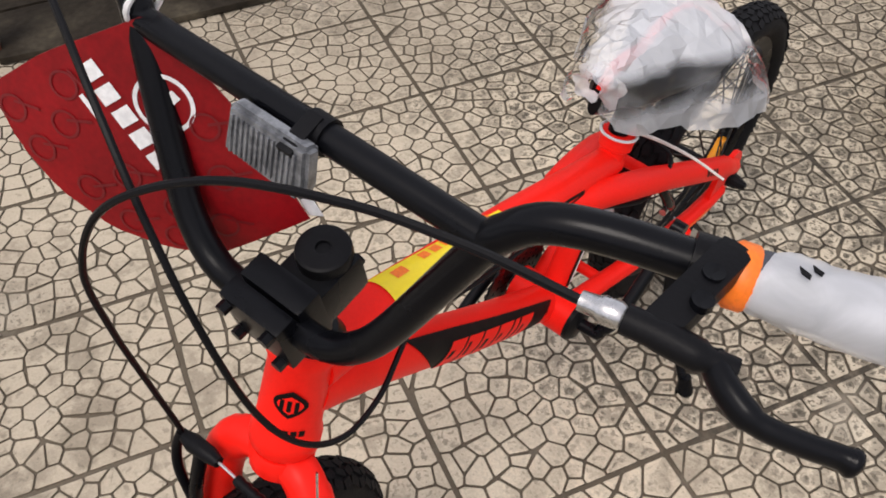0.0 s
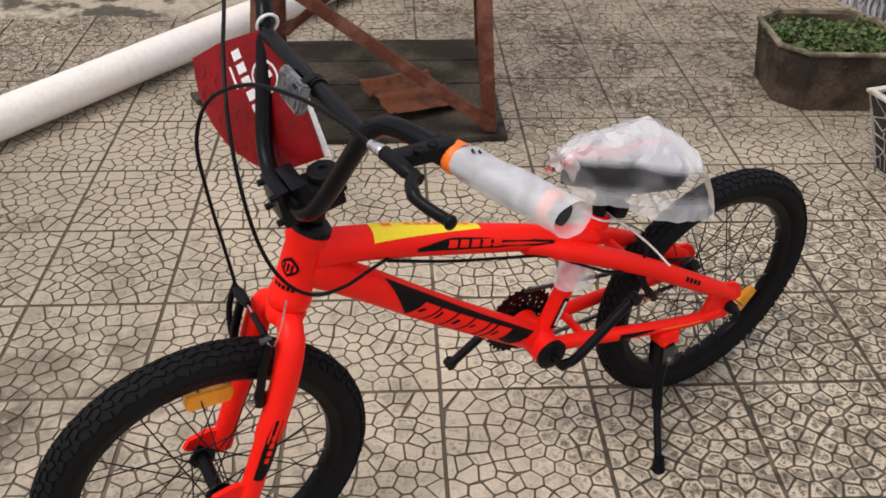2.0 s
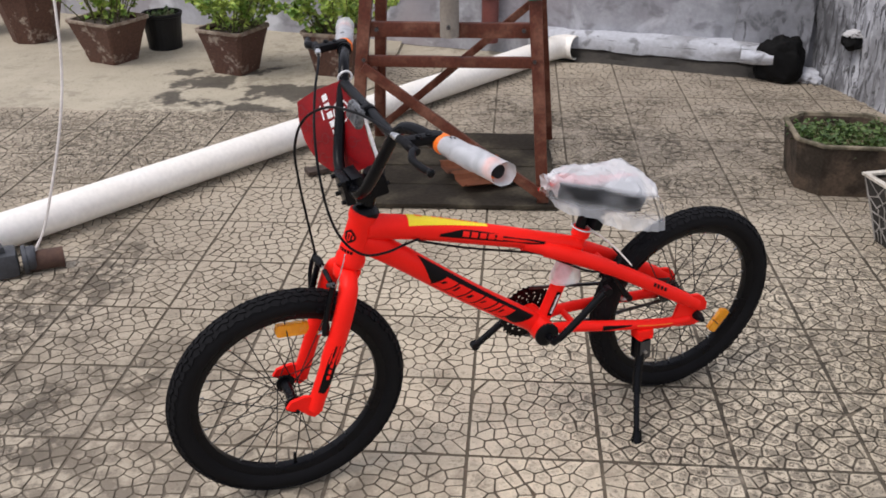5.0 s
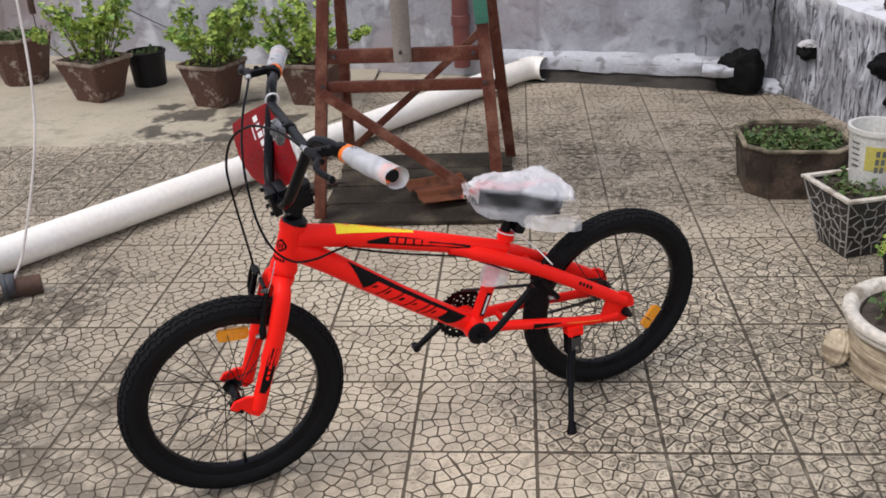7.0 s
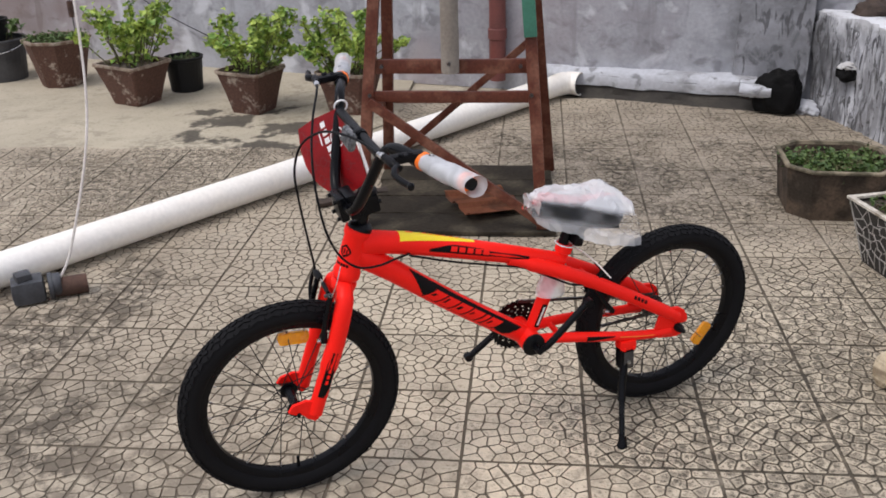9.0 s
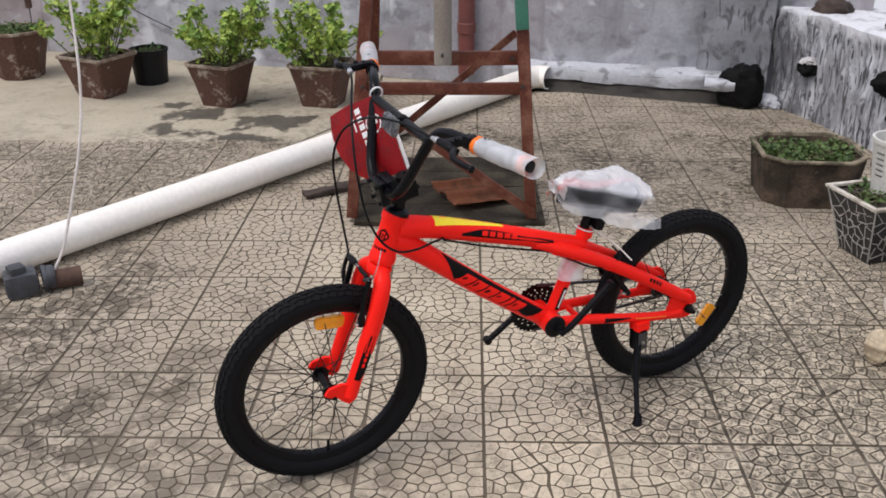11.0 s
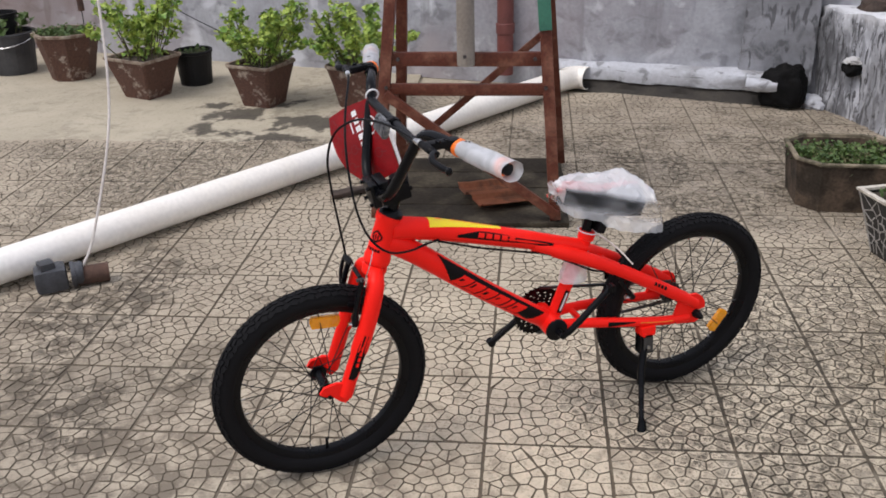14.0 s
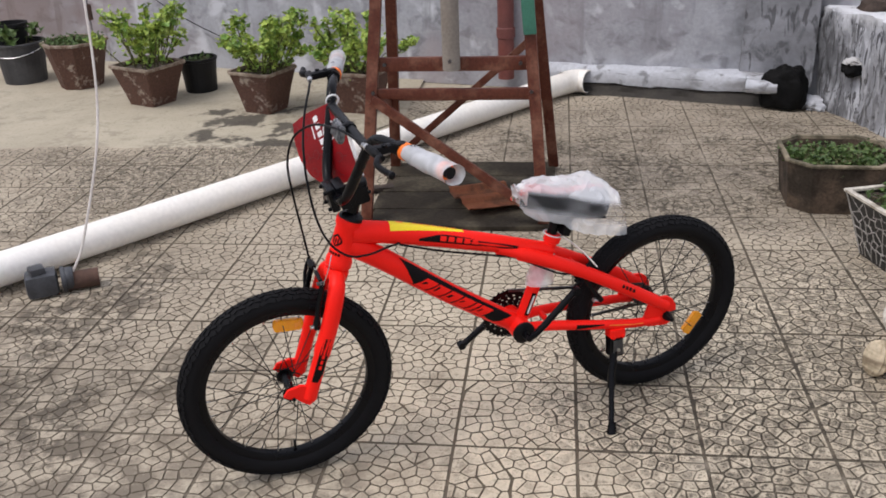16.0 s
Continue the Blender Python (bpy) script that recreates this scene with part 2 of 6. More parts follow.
def tube(bm, pts, r, seg=12, caps=True, flat=1.0, closed=False):
    """A round tube along pts; r: one radius or one for each end or point."""
    pts = [Vector(p) for p in pts]
    n = len(pts)
    if isinstance(r, (int, float)):
        rs = [r] * n
    elif len(r) == n:
        rs = r
    else:
        rs = [r[0] + (r[1] - r[0]) * i / (n - 1) for i in range(n)]
    rings, u = [], None
    for i, p in enumerate(pts):
        if closed:
            d = (pts[(i + 1) % n] - pts[i - 1]).normalized()
        else:
            d = (pts[min(i + 1, n - 1)] - pts[max(i - 1, 0)]).normalized()
        if u is None:
            u = d.cross(Vector((0, 1, 0)) if abs(d.y) < 0.9 else Vector((1, 0, 0))).normalized()
        u = (u - d * u.dot(d)).normalized()
        v = d.cross(u)
        rings.append([bm.verts.new(p + (u * math.cos(a) + v * math.sin(a) * flat) * rs[i]) for a in (2 * math.pi * k / seg for k in range(seg))])
    pairs = list(zip(rings, rings[1:])) + ([(rings[-1], rings[0])] if closed else [])
    for a, b in pairs:
        for k in range(seg):
            bm.faces.new((a[k], a[(k + 1) % seg], b[(k + 1) % seg], b[k]))
    if caps and not closed:
        bm.faces.new(rings[0][::-1])
        bm.faces.new(rings[-1])
    return bm


def box(bm, size, m=None, bevel=0.0):
    got = bmesh.ops.create_cube(bm, size=1.0, matrix=(m or Matrix()) @ Matrix.Diagonal((*size, 1)))["verts"]
    if bevel:
        es = list({e for v in got for e in v.link_edges})
        bmesh.ops.bevel(bm, geom=es, offset=bevel, segments=2, affect="EDGES", profile=0.7)
    return bm


def lathe(bm, profile, seg=48, m=None, closed=False):
    """Turns (radius, height) pairs about z."""
    rings = []
    m = m or Matrix()
    for r, z in profile:
        rings.append([bm.verts.new(m @ Vector((r * math.cos(a), r * math.sin(a), z))) for a in (2 * math.pi * k / seg for k in range(seg))])
    for a, b in list(zip(rings, rings[1:])) + ([(rings[-1], rings[0])] if closed else []):
        for k in range(seg):
            bm.faces.new((a[k], a[(k + 1) % seg], b[(k + 1) % seg], b[k]))
    if not closed:
        for ring, (r, z) in ((rings[0][::-1], profile[0]), (rings[-1], profile[-1])):
            if r > 1e-6:
                bm.faces.new(ring)
    return bm


def plate(bm, outline, thick, m=None):
    """A flat plate: outline in x, y, thickness in z."""
    m = m or Matrix()
    lo = [bm.verts.new(m @ Vector((x, y, -thick / 2))) for x, y in outline]
    hi = [bm.verts.new(m @ Vector((x, y, thick / 2))) for x, y in outline]
    bm.faces.new(lo[::-1])
    bm.faces.new(hi)
    for i in range(len(lo)):
        j = (i + 1) % len(lo)
        bm.faces.new((lo[i], lo[j], hi[j], hi[i]))
    return bm


def B():
    return bmesh.new()


SIDE = Matrix.Rotation(radians(90), 4, "X")   # plate x, y -> bicycle x, z


# ---- bicycle: x forward, y to its left, z up, from under the rear axle ----
bike = thing("bicycle", pose(0.1893, 0.3331, 0, -4, 0, 207.3), "neon red children's bicycle with fat black tyres on its kickstand", "bicycle")
AX, AZ = 0.980, 0.252
HT, HB = Vector((0.807, 0, 0.650)), Vector((0.839, 0, 0.546))


def knobby_tyre():
    bm = B()
    prof = []
    for k in range(14):
        a = 2 * math.pi * k / 14
        prof.append((0.2255 + 0.0245 * math.cos(a), 0.0255 * math.sin(a)))
    lathe(bm, prof, 72, SIDE, closed=True)
    n = 84
    for i in range(n):
        for row, (off, wide, shift) in enumerate(((0.0, 0.009, 0), (0.0105, 0.0075, 0.5), (-0.0105, 0.0075, 0.5), (0.0195, 0.0085, 0.0), (-0.0195, 0.0085, 0.0))):
            a = 2 * math.pi * (i + shift) / n
            tilt = off / 0.0255
            rad = 0.2255 + 0.0245 * math.sqrt(max(0.0, 1 - tilt * tilt)) + 0.0006
            m = SIDE @ Matrix.Rotation(a, 4, "Z") @ pose(rad, 0, off) @ Matrix.Rotation(-math.asin(tilt) * 0.8, 4, "Y") @ Matrix.Rotation(radians(18 if (i + row) % 2 else -18), 4, "X")
            bmesh.ops.create_cube(bm, size=1.0, matrix=m @ Matrix.Diagonal((0.0032, 0.0152, wide * 1.06, 1)))
    return bm


def wheel(x, name, hub_w):
    bm = B()
    prof = [(0.199, -0.014), (0.207, -0.0155), (0.207, -0.0125), (0.2, -0.011), (0.2, 0.011), (0.207, 0.0125), (0.207, 0.0155), (0.199, 0.014), (0.190, 0.009), (0.188, 0), (0.190, -0.009)]
    lathe(bm, prof, 72, SIDE, closed=True)
    w = part(name, bm, BLACK, bike)
    w.location = (x, 0, AZ)
    part("tyre", knobby_tyre(), RUBBER, w, "black knobbly rubber tyre")
    bm = B()
    tube(bm, [(0, -hub_w, 0), (0, hub_w, 0)], 0.011)
    for s in (-1, 1):
        lathe(bm, [(0.011, -0.002), (0.0195, -0.002), (0.0205, 0), (0.0195, 0.002), (0.011, 0.002)], 24, Matrix.Translation((0, s * (hub_w - 0.008), 0)) @ SIDE)
        tube(bm, [(0, s * hub_w, 0), (0, s * (hub_w + 0.02), 0)], 0.005, 8)
        tube(bm, [(0, s * (hub_w + 0.004), 0), (0, s * (hub_w + 0.012), 0)], 0.0095, 6)
    part("hub", bm, BLACK, w)
    for i in range(28):
        a = 2 * math.pi * i / 28
        s = 1 if i % 2 else -1
        lean = radians(62 if (i // 2) % 2 else -62)
        p0 = Vector((0.0175 * math.cos(a + lean), s * (hub_w - 0.008), 0.0175 * math.sin(a + lean)))
        p1 = Vector((0.190 * math.cos(a), 0, 0.190 * math.sin(a)))
        bm = tube(B(), [p0, p1], 0.0012, 5)
        part("spoke", bm, SPOKE, w)
    for i in range(28):
        a = 2 * math.pi * i / 28
        d = Vector((math.cos(a), 0, math.sin(a)))
        part("nipple", tube(B(), [d * 0.179, d * 0.190], 0.002, 6), STEEL, w)
    return w


front = wheel(AX, "front_wheel", 0.045)
rear = wheel(0.0, "rear_wheel", 0.05)


def reflector(w, angle):
    """A curved amber reflector clipped between the spokes."""
    bm = B()
    a0, half = radians(angle), 0.2
    pts = [(0.150, -half), (0.150, half), (0.166, half * 1.08), (0.180, half * 0.9), (0.180, -half * 0.9), (0.166, -half * 1.08)]
    m = SIDE
    out = []
    for r, da in pts:
        out.append((r * math.cos(a0 + da), r * math.sin(a0 + da)))
    plate(bm, out, 0.012, m)
    bmesh.ops.bevel(bm, geom=bm.edges[:], offset=0.002, segments=2, affect="EDGES")
    part("spoke_reflector", bm, ORANGE, w, "amber plastic spoke reflector")


reflector(front, 95)
reflector(rear, 215)
part("valve", tube(B(), [(0.0, 0, -0.19), (0, 0, -0.165)], (0.004, 0.0035), 8), PLASTIC, front)

# frame
bm = B()
d = (HB - HT).normalized()
lathe(bm, [(0.027, -0.004), (0.0285, 0.0), (0.0285, 0.012), (0.0255, 0.018), (0.0265, 0.06), (0.0275, 0.092), (0.030, 0.098), (0.030, 0.112), (0.028, 0.115)], 28, Matrix.Translation(HT) @ d.to_track_quat("Z", "Y").to_matrix().to_4x4())
tube(bm, curve_points([(0.806, 0, 0.617), (0.70, 0, 0.594), (0.5, 0, 0.533), (0.40, 0, 0.501), (0.31, 0, 0.473)], 6), (0.027, 0.0185), 18)
tube(bm, curve_points([(0.815, 0, 0.590), (0.74, 0, 0.538), (0.58, 0, 0.413), (0.40, 0, 0.284)], 6), (0.0262, 0.0236), 18)
tube(bm, [(0.306, 0, 0.514), (0.312, 0, 0.49), (0.384, 0, 0.29)], 0.0165, 18)
lathe(bm, [(0.018, -0.008), (0.0205, -0.006), (0.0205, 0.012), (0.018, 0.014)], 24, Matrix.Translation((0.307, 0, 0.503)) @ pose(0, 0, 0, 0, -17, 0))
tube(bm, [(0.398, -0.044, 0.282), (0.398, 0.044, 0.282)], 0.0275, 24)
for s in (-1, 1):
    tube(bm, curve_points([(0.455, s * 0.008, 0.508), (0.40, s * 0.017, 0.489), (0.33, s * 0.031, 0.462), (0.24, s * 0.045, 0.420), (0.12, s * 0.058, 0.352), (0.028, s * 0.064, 0.296), (0.004, s * 0.064, 0.280)], 6), [0.014] * 6 + [0.0175] * 12 + [0.0165] * 12 + [0.0145] * 7, 14)
    tube(bm, curve_points([(0.39, s * 0.022, 0.278), (0.33, s * 0.036, 0.279), (0.22, s * 0.052, 0.265), (0.10, s * 0.062, 0.247), (0.02, s * 0.064, 0.242)], 6), (0.0135, 0.0115), 14)
    out = [(0.055, 0.226), (0.066, 0.250), (0.055, 0.292), (0.026, 0.306), (0.002, 0.304), (-0.014, 0.294), (-0.025, 0.276), (-0.027, 0.258), (-0.010, 0.256), (0.006, 0.254), (0.006, 0.246), (-0.012, 0.242), (-0.022, 0.236), (-0.018, 0.226), (0.0, 0.219)]
    plate(bm, [(x, z + 0.004) for x, z in out], 0.008, Matrix.Translation((0, s * 0.064, 0)) @ SIDE)
tube(bm, [(0.24, -0.034, 0.415), (0.24, 0.034, 0.415)], 0.008, 10)
tube(bm, [(0.315, -0.036, 0.276), (0.315, 0.036, 0.276)], 0.008, 10)
frame_ob = part("bicycle_frame", bm, RED, bike, "glossy neon red tubular frame")

# fork
bm = B()
lathe(bm, [(0.0, -0.002), (0.026, -0.002), (0.0285, 0.004), (0.026, 0.02), (0.018, 0.026)], 24, Matrix.Translation(HB + d * 0.014) @ d.to_track_quat("Z", "Y").to_matrix().to_4x4())
for s in (-1, 1):
    tube(bm, curve_points([(0.846, s * 0.006, 0.524), (0.853, s * 0.034, 0.520), (0.864, s * 0.053, 0.490), (0.884, s * 0.057, 0.42), (0.915, s * 0.057, 0.33), (0.943, s * 0.057, 0.245)], 6), [0.018] * 8 + [0.0195] * 15 + [0.0165] * 8, 16)
    plate(bm, [(0.928, 0.238), (0.932, 0.275), (0.962, 0.283), (0.992, 0.277), (1.002, 0.262), (0.990, 0.254), (0.975, 0.252), (0.960, 0.236), (0.945, 0.226)], 0.008, Matrix.Translation((0, s * 0.058, 0)) @ SIDE)
fork_ob = part("fork", bm, RED, bike, "neon red fork with black decals")

# crank, chainring, chain
bm = B()
tube(bm, curve_points([(0.29, 0.098, 0.405), (0.375, 0.093, 0.315), (0.394, 0.082, 0.290), (0.398, 0.066, 0.282), (0.398, -0.066, 0.282), (0.402, -0.080, 0.276), (0.42, -0.088, 0.255), (0.505, -0.094, 0.185)], 5), 0.0085, 12)
for p in ((0.288, 0.1, 0.406), (0.507, -0.096, 0.184)):
    tube(bm, [(p[0], p[1] - 0.008, p[2]), (p[0], p[1] + 0.008, p[2])], 0.0105, 14)
part("crank", bm, BLACK, bike)
for s in (-1, 1):
    part("axle_nut", tube(B(), [(0.0, s * 0.068, 0.252), (0.0, s * 0.080, 0.252), (0.0, s * 0.096, 0.252)], [0.012, 0.011, 0.005], 8), PLASTIC, bike, "black rear axle nut")
bm = tube(B(), [(0.398, 0.044, 0.282), (0.398, 0.050, 0.282), (0.398, 0.056, 0.282)], [0.0285, 0.0285, 0.021], 24)
part("bottom_bracket_cap", bm, PLASTIC, bike)
bm = B()
radii = (0.016, 0.024, 0.0285, 0.0325, 0.037, 0.041, 0.0455, 0.0495, 0.054, 0.066)
grids = []
for y in (-0.0535, -0.0505):
    grids.append([[bm.verts.new((0.398 + r * math.cos(2 * math.pi * k / 48), y, 0.282 + r * math.sin(2 * math.pi * k / 48))) for k in range(48)] for r in radii])


def drilled(i, k):
    """Whether the plate is cut away in ring i at step k: staggered rows of holes."""
    return i in (1, 3, 5, 7) and (k % 48 + (i // 2) % 2) % (3 if i > 3 else 4) == 0


for i in range(len(radii) - 1):
    for k in range(48):
        q = (k + 1) % 48
        lo, hi = grids
        if not drilled(i, k):
            bm.faces.new((lo[i][k], lo[i][q], lo[i + 1][q], lo[i + 1][k]))
            bm.faces.new((hi[i][k], hi[i + 1][k], hi[i + 1][q], hi[i][q]))
        else:
            for a, c in (((i, k), (i, q)), ((i, q), (i + 1, q)), ((i + 1, q), (i + 1, k)), ((i + 1, k), (i, k))):
                bm.faces.new((lo[a[0]][a[1]], lo[c[0]][c[1]], hi[c[0]][c[1]], hi[a[0]][a[1]]))
for i in (0, len(radii) - 1):
    for k in range(48):
        q = (k + 1) % 48
        bm.faces.new((grids[0][i][k], grids[0][i][q], grids[1][i][q], grids[1][i][k]))
for k in range(32):
    a = 2 * math.pi * k / 32
    c, s_ = math.cos(a), math.sin(a)
    bmesh.ops.create_cube(bm, size=1, matrix=Matrix.Translation((0.398 + 0.067 * c, -0.052, 0.282 + 0.067 * s_)) @ Matrix.Rotation(-a, 4, "Y") @ Matrix.Diagonal((0.006, 0.002, 0.006, 1)))
part("chainring", bm, BLACK, bike)
bm = B()
lathe(bm, [(0.012, -0.002), (0.03, -0.002), (0.03, 0.002), (0.012, 0.002)], 24, Matrix.Translation((0, -0.046, 0.25)) @ SIDE, closed=True)
part("sprocket", bm, DARKSTEEL, bike)
for za, zb in ((0.349, 0.283), (0.215, 0.221)):
    n = 34
    bm = B()
    for k in range(n):
        t0 = (k + 0.5) / n
        p = Vector((0.398 * (1 - t0), -0.05 - 0.0, za + (zb - za) * t0))
        box(bm, (0.0115, 0.006 if k % 2 else 0.004, 0.007), Matrix.Translation(p) @ Matrix.Rotation(-math.atan2(za - zb, 0.398), 4, "Y"))
    part("chain_run", bm, DARKSTEEL, bike)

# kickstand
bm = B()
box(bm, (0.042, 0.034, 0.024), pose(0.145, 0.060, 0.232, 6, 0, 0), 0.004)
for q in (-1, 1):
    tube(bm, [(0.145 + q * 0.013, 0.074, 0.226), (0.145 + q * 0.013, 0.080, 0.225)], 0.005, 8)
part("kickstand_bracket", bm, RED, bike)
bm = B()
box(bm, (0.036, 0.030, 0.055), pose(0.148, 0.066, 0.196, 8, 0, 0), 0.004)
tube(bm, [(0.150, 0.072, 0.20), (0.166, 0.092, 0.14), (0.176, 0.113, 0.10)], 0.0105, 12)
tube(bm, [(0.172, 0.106, 0.11), (0.206, 0.178, 0.012)], 0.0075, 12)
tube(bm, [(0.200, 0.168, 0.035), (0.203, 0.174, 0.018), (0.207, 0.180, 0.0)], [0.0095, 0.012, 0.016], 14)
part("kickstand", bm, BLACK, bike, "black kickstand with a rubber foot")
part("stand_plate", box(B(), (0.027, 0.003, 0.042), pose(0.147, 0.0835, 0.198, 8, 0, 0), 0.001), DARKSTEEL, bike, "grey steel stand plate")
part("bolt", tube(B(), [(0.148, 0.084, 0.192), (0.148, 0.089, 0.192)], 0.005, 8), STEEL, bike)

# saddle, post: the nose tips up
SADDLE_TILT = Matrix.Translation((0.30, 0, 0.595)) @ Matrix.Rotation(radians(-12.5), 4, "Y") @ Matrix.Translation((-0.30, 0, -0.595))
bm = B()
tube(bm, [(0.316, 0, 0.49), (0.294, 0, 0.575)], 0.0125, 16)
box(bm, (0.05, 0.04, 0.03), pose(0.285, 0, 0.562, 0, -8, 0), 0.006)
for s in (-1, 1):
    tube(bm, [SADDLE_TILT @ p for p in curve_points([(0.36, s * 0.012, 0.589), (0.31, s * 0.02, 0.572), (0.25, s * 0.022, 0.570), (0.18, s * 0.04, 0.582)], 5)], 0.0035, 8)
part("seat_post", bm, BLACK, bike)
bm = B()
rings = []
for k in range(15):
    t0 = k / 14
    x = 0.394 - 0.216 * t0
    half = 0.018 + 0.060 * max(0.0, (t0 - 0.25) / 0.75) ** 1.25 if t0 > 0.25 else 0.018
    half *= math.sin(min(1, (t0 + 0.03) * 9) * math.pi / 2) * (1 if t0 < 0.85 else math.sqrt(max(0.05, 1 - ((t0 - 0.85) / 0.16) ** 2)))
    top = 0.638 - 0.022 * math.sin(math.pi * min(1, t0 * 1.1)) + 0.004 * t0 - 0.010 * max(0.0, 1 - t0 * 5)
    ring = []
    for j in range(16):
        a = 2 * math.pi * j / 16
        ring.append(bm.verts.new((x, half * math.cos(a), top - 0.024 + (0.024 if math.sin(a) > 0 else 0.024 + 0.020 * t0) * math.copysign(abs(math.sin(a)) ** 0.7, math.sin(a)))))
    rings.append(ring)
for a, b in zip(rings, rings[1:]):
    for j in range(16):
        bm.faces.new((a[j], a[(j + 1) % 16], b[(j + 1) % 16], b[j]))
bm.faces.new(rings[0]); bm.faces.new(rings[-1][::-1])
saddle_ob = part("saddle", bm, PLASTIC, bike, "black saddle with red piping under plastic")
saddle_ob.matrix_basis = SADDLE_TILT

piping = part("piping", tube(B(), curve_points([(0.397, 0.004, 0.612), (0.386, 0.003, 0.629), (0.355, 0.0, 0.629), (0.31, -0.006, 0.622), (0.26, -0.014, 0.620), (0.215, -0.018, 0.625), (0.174, -0.010, 0.630)], 5), [0.013] * 12 + [0.012] * 8 + [0.016] * 11, 8, flat=0.35), RED, bike, "red stripe along the saddle")
piping.matrix_basis = SADDLE_TILT

# ---- stem and handlebar ----
bm = B()
tube(bm, [HT + Vector((0.001, 0, 0.0)), HT + Vector((-0.002, 0, 0.007)), HT + Vector((-0.004, 0, 0.014))], [0.027, 0.026, 0.018], 24)
tube(bm, [HT, (0.790, 0, 0.715)], 0.0135, 16)
box(bm, (0.058, 0.044, 0.040), pose(0.797, 0, 0.706, 0, 12, 0), 0.006)
box(bm, (0.022, 0.056, 0.054), pose(0.826, 0, 0.713, 0, 12, 0), 0.004)
stem = part("stem", bm, BLACK, bike, "black alloy handlebar stem")
part("clamp_plate", box(B(), (0.018, 0.056, 0.054), pose(0.848, 0, 0.710, 0, 12, 0), 0.004), BLACK, stem)
part("cap", lathe(B(), [(0.0, 0.0), (0.0205, 0.0), (0.0208, 0.001), (0.0208, 0.0135), (0.0202, 0.0155), (0.0185, 0.0165), (0.0180, 0.0166), (0.0060, 0.0172), (0.0056, 0.0170), (0.0050, 0.0145), (0.0, 0.0145)], 32, pose(0.787, 0, 0.722, 0, 8, 0)), PLASTIC, stem)
for s in (-1, 1):
    for q in (-1, 1):
        part("bolt", tube(B(), [(0.853 + q * 0.004, s * 0.020, 0.709 + q * 0.019), (0.864 + q * 0.004, s * 0.020, 0.707 + q * 0.019)], 0.0048, 6), BLACK, stem)
    part("bolt", tube(B(), [(0.772, s * 0.010, 0.708), (0.762, s * 0.010, 0.710)], 0.0048, 6), BLACK, stem)

stem.location = (-0.003, 0.004, 0.002)
CLAMP = Vector((0.836, 0, 0.714))
BAR_POSE = Matrix.Translation(CLAMP + Vector((0, 0, 0.003))) @ Matrix.Rotation(radians(-1.2), 4, "Y") @ Matrix.Translation(-CLAMP)


def with_bar(p):
    """A point carried along with the handlebar's tilt, fading out below the clamp."""
    p = Vector(p)
    return p.lerp(BAR_POSE @ p, max(0.0, min(1.0, (p.z - 0.60) / 0.2)))


side = [(0.836, 0.0, 0.714), (0.836, 0.030, 0.714), (0.835, 0.054, 0.718), (0.831, 0.076, 0.734), (0.823, 0.097, 0.765), (0.801, 0.138, 0.853), (0.795, 0.151, 0.873), (0.789, 0.168, 0.887), (0.779, 0.198, 0.893), (0.762, 0.25, 0.893), (0.718, 0.385, 0.893)]
bm = tube(B(), curve_points([(x, -y, z) for x, y, z in side[:0:-1]] + side, 5), 0.0112, 14)
bar = part("handlebar", bm, BLACK, bike, "satin black high-rise handlebar")
bar.matrix_basis = BAR_POSE
part("crossbar", tube(B(), [(0.799, -0.142, 0.862), (0.799, 0.142, 0.862)], 0.0098, 14), BLACK, bar)
part("crossbar_clamp", tube(B(), [(0.799, 0.010, 0.862), (0.799, 0.026, 0.862)], 0.0122, 14), PLASTIC, bar)


def grip_axis(w):
    return Vector((0.762 - (abs(w) - 0.25) * 0.326, w, 0.893))


def sleeve(s):
    """A crumpled film sleeve drawn over a grip, open at its outer end."""
    bm = B()
    rings = []
    n, seg = 26, 22
    for i in range(n):
        t0 = i / (n - 1)
        c = grip_axis(s * (0.268 + 0.126 * t0))
        r0 = 0.0182 + 0.0022 * math.sin(t0 * 3.1) + (0.003 * (t0 - 0.75) / 0.25 if t0 > 0.75 else 0) - (0.002 if i == 0 else 0)
        ring = []
        for k in range(seg):
            a = 2 * math.pi * k / seg
            r = r0 * (1 + 0.10 * noise.noise(Vector((math.cos(a) * 1.6, math.sin(a) * 1.6, t0 * 6 + s * 5))) + 0.05 * noise.noise(Vector((math.cos(a) * 5, math.sin(a) * 5, t0 * 22))))
            ring.append(bm.verts.new(c + Vector((math.cos(a) * r, 0, math.sin(a) * r * 0.96))))
        rings.append(ring)
    for a, b in zip(rings, rings[1:]):
        for k in range(seg):
            bm.faces.new((a[k], a[(k + 1) % seg], b[(k + 1) % seg], b[k]))
    return bm


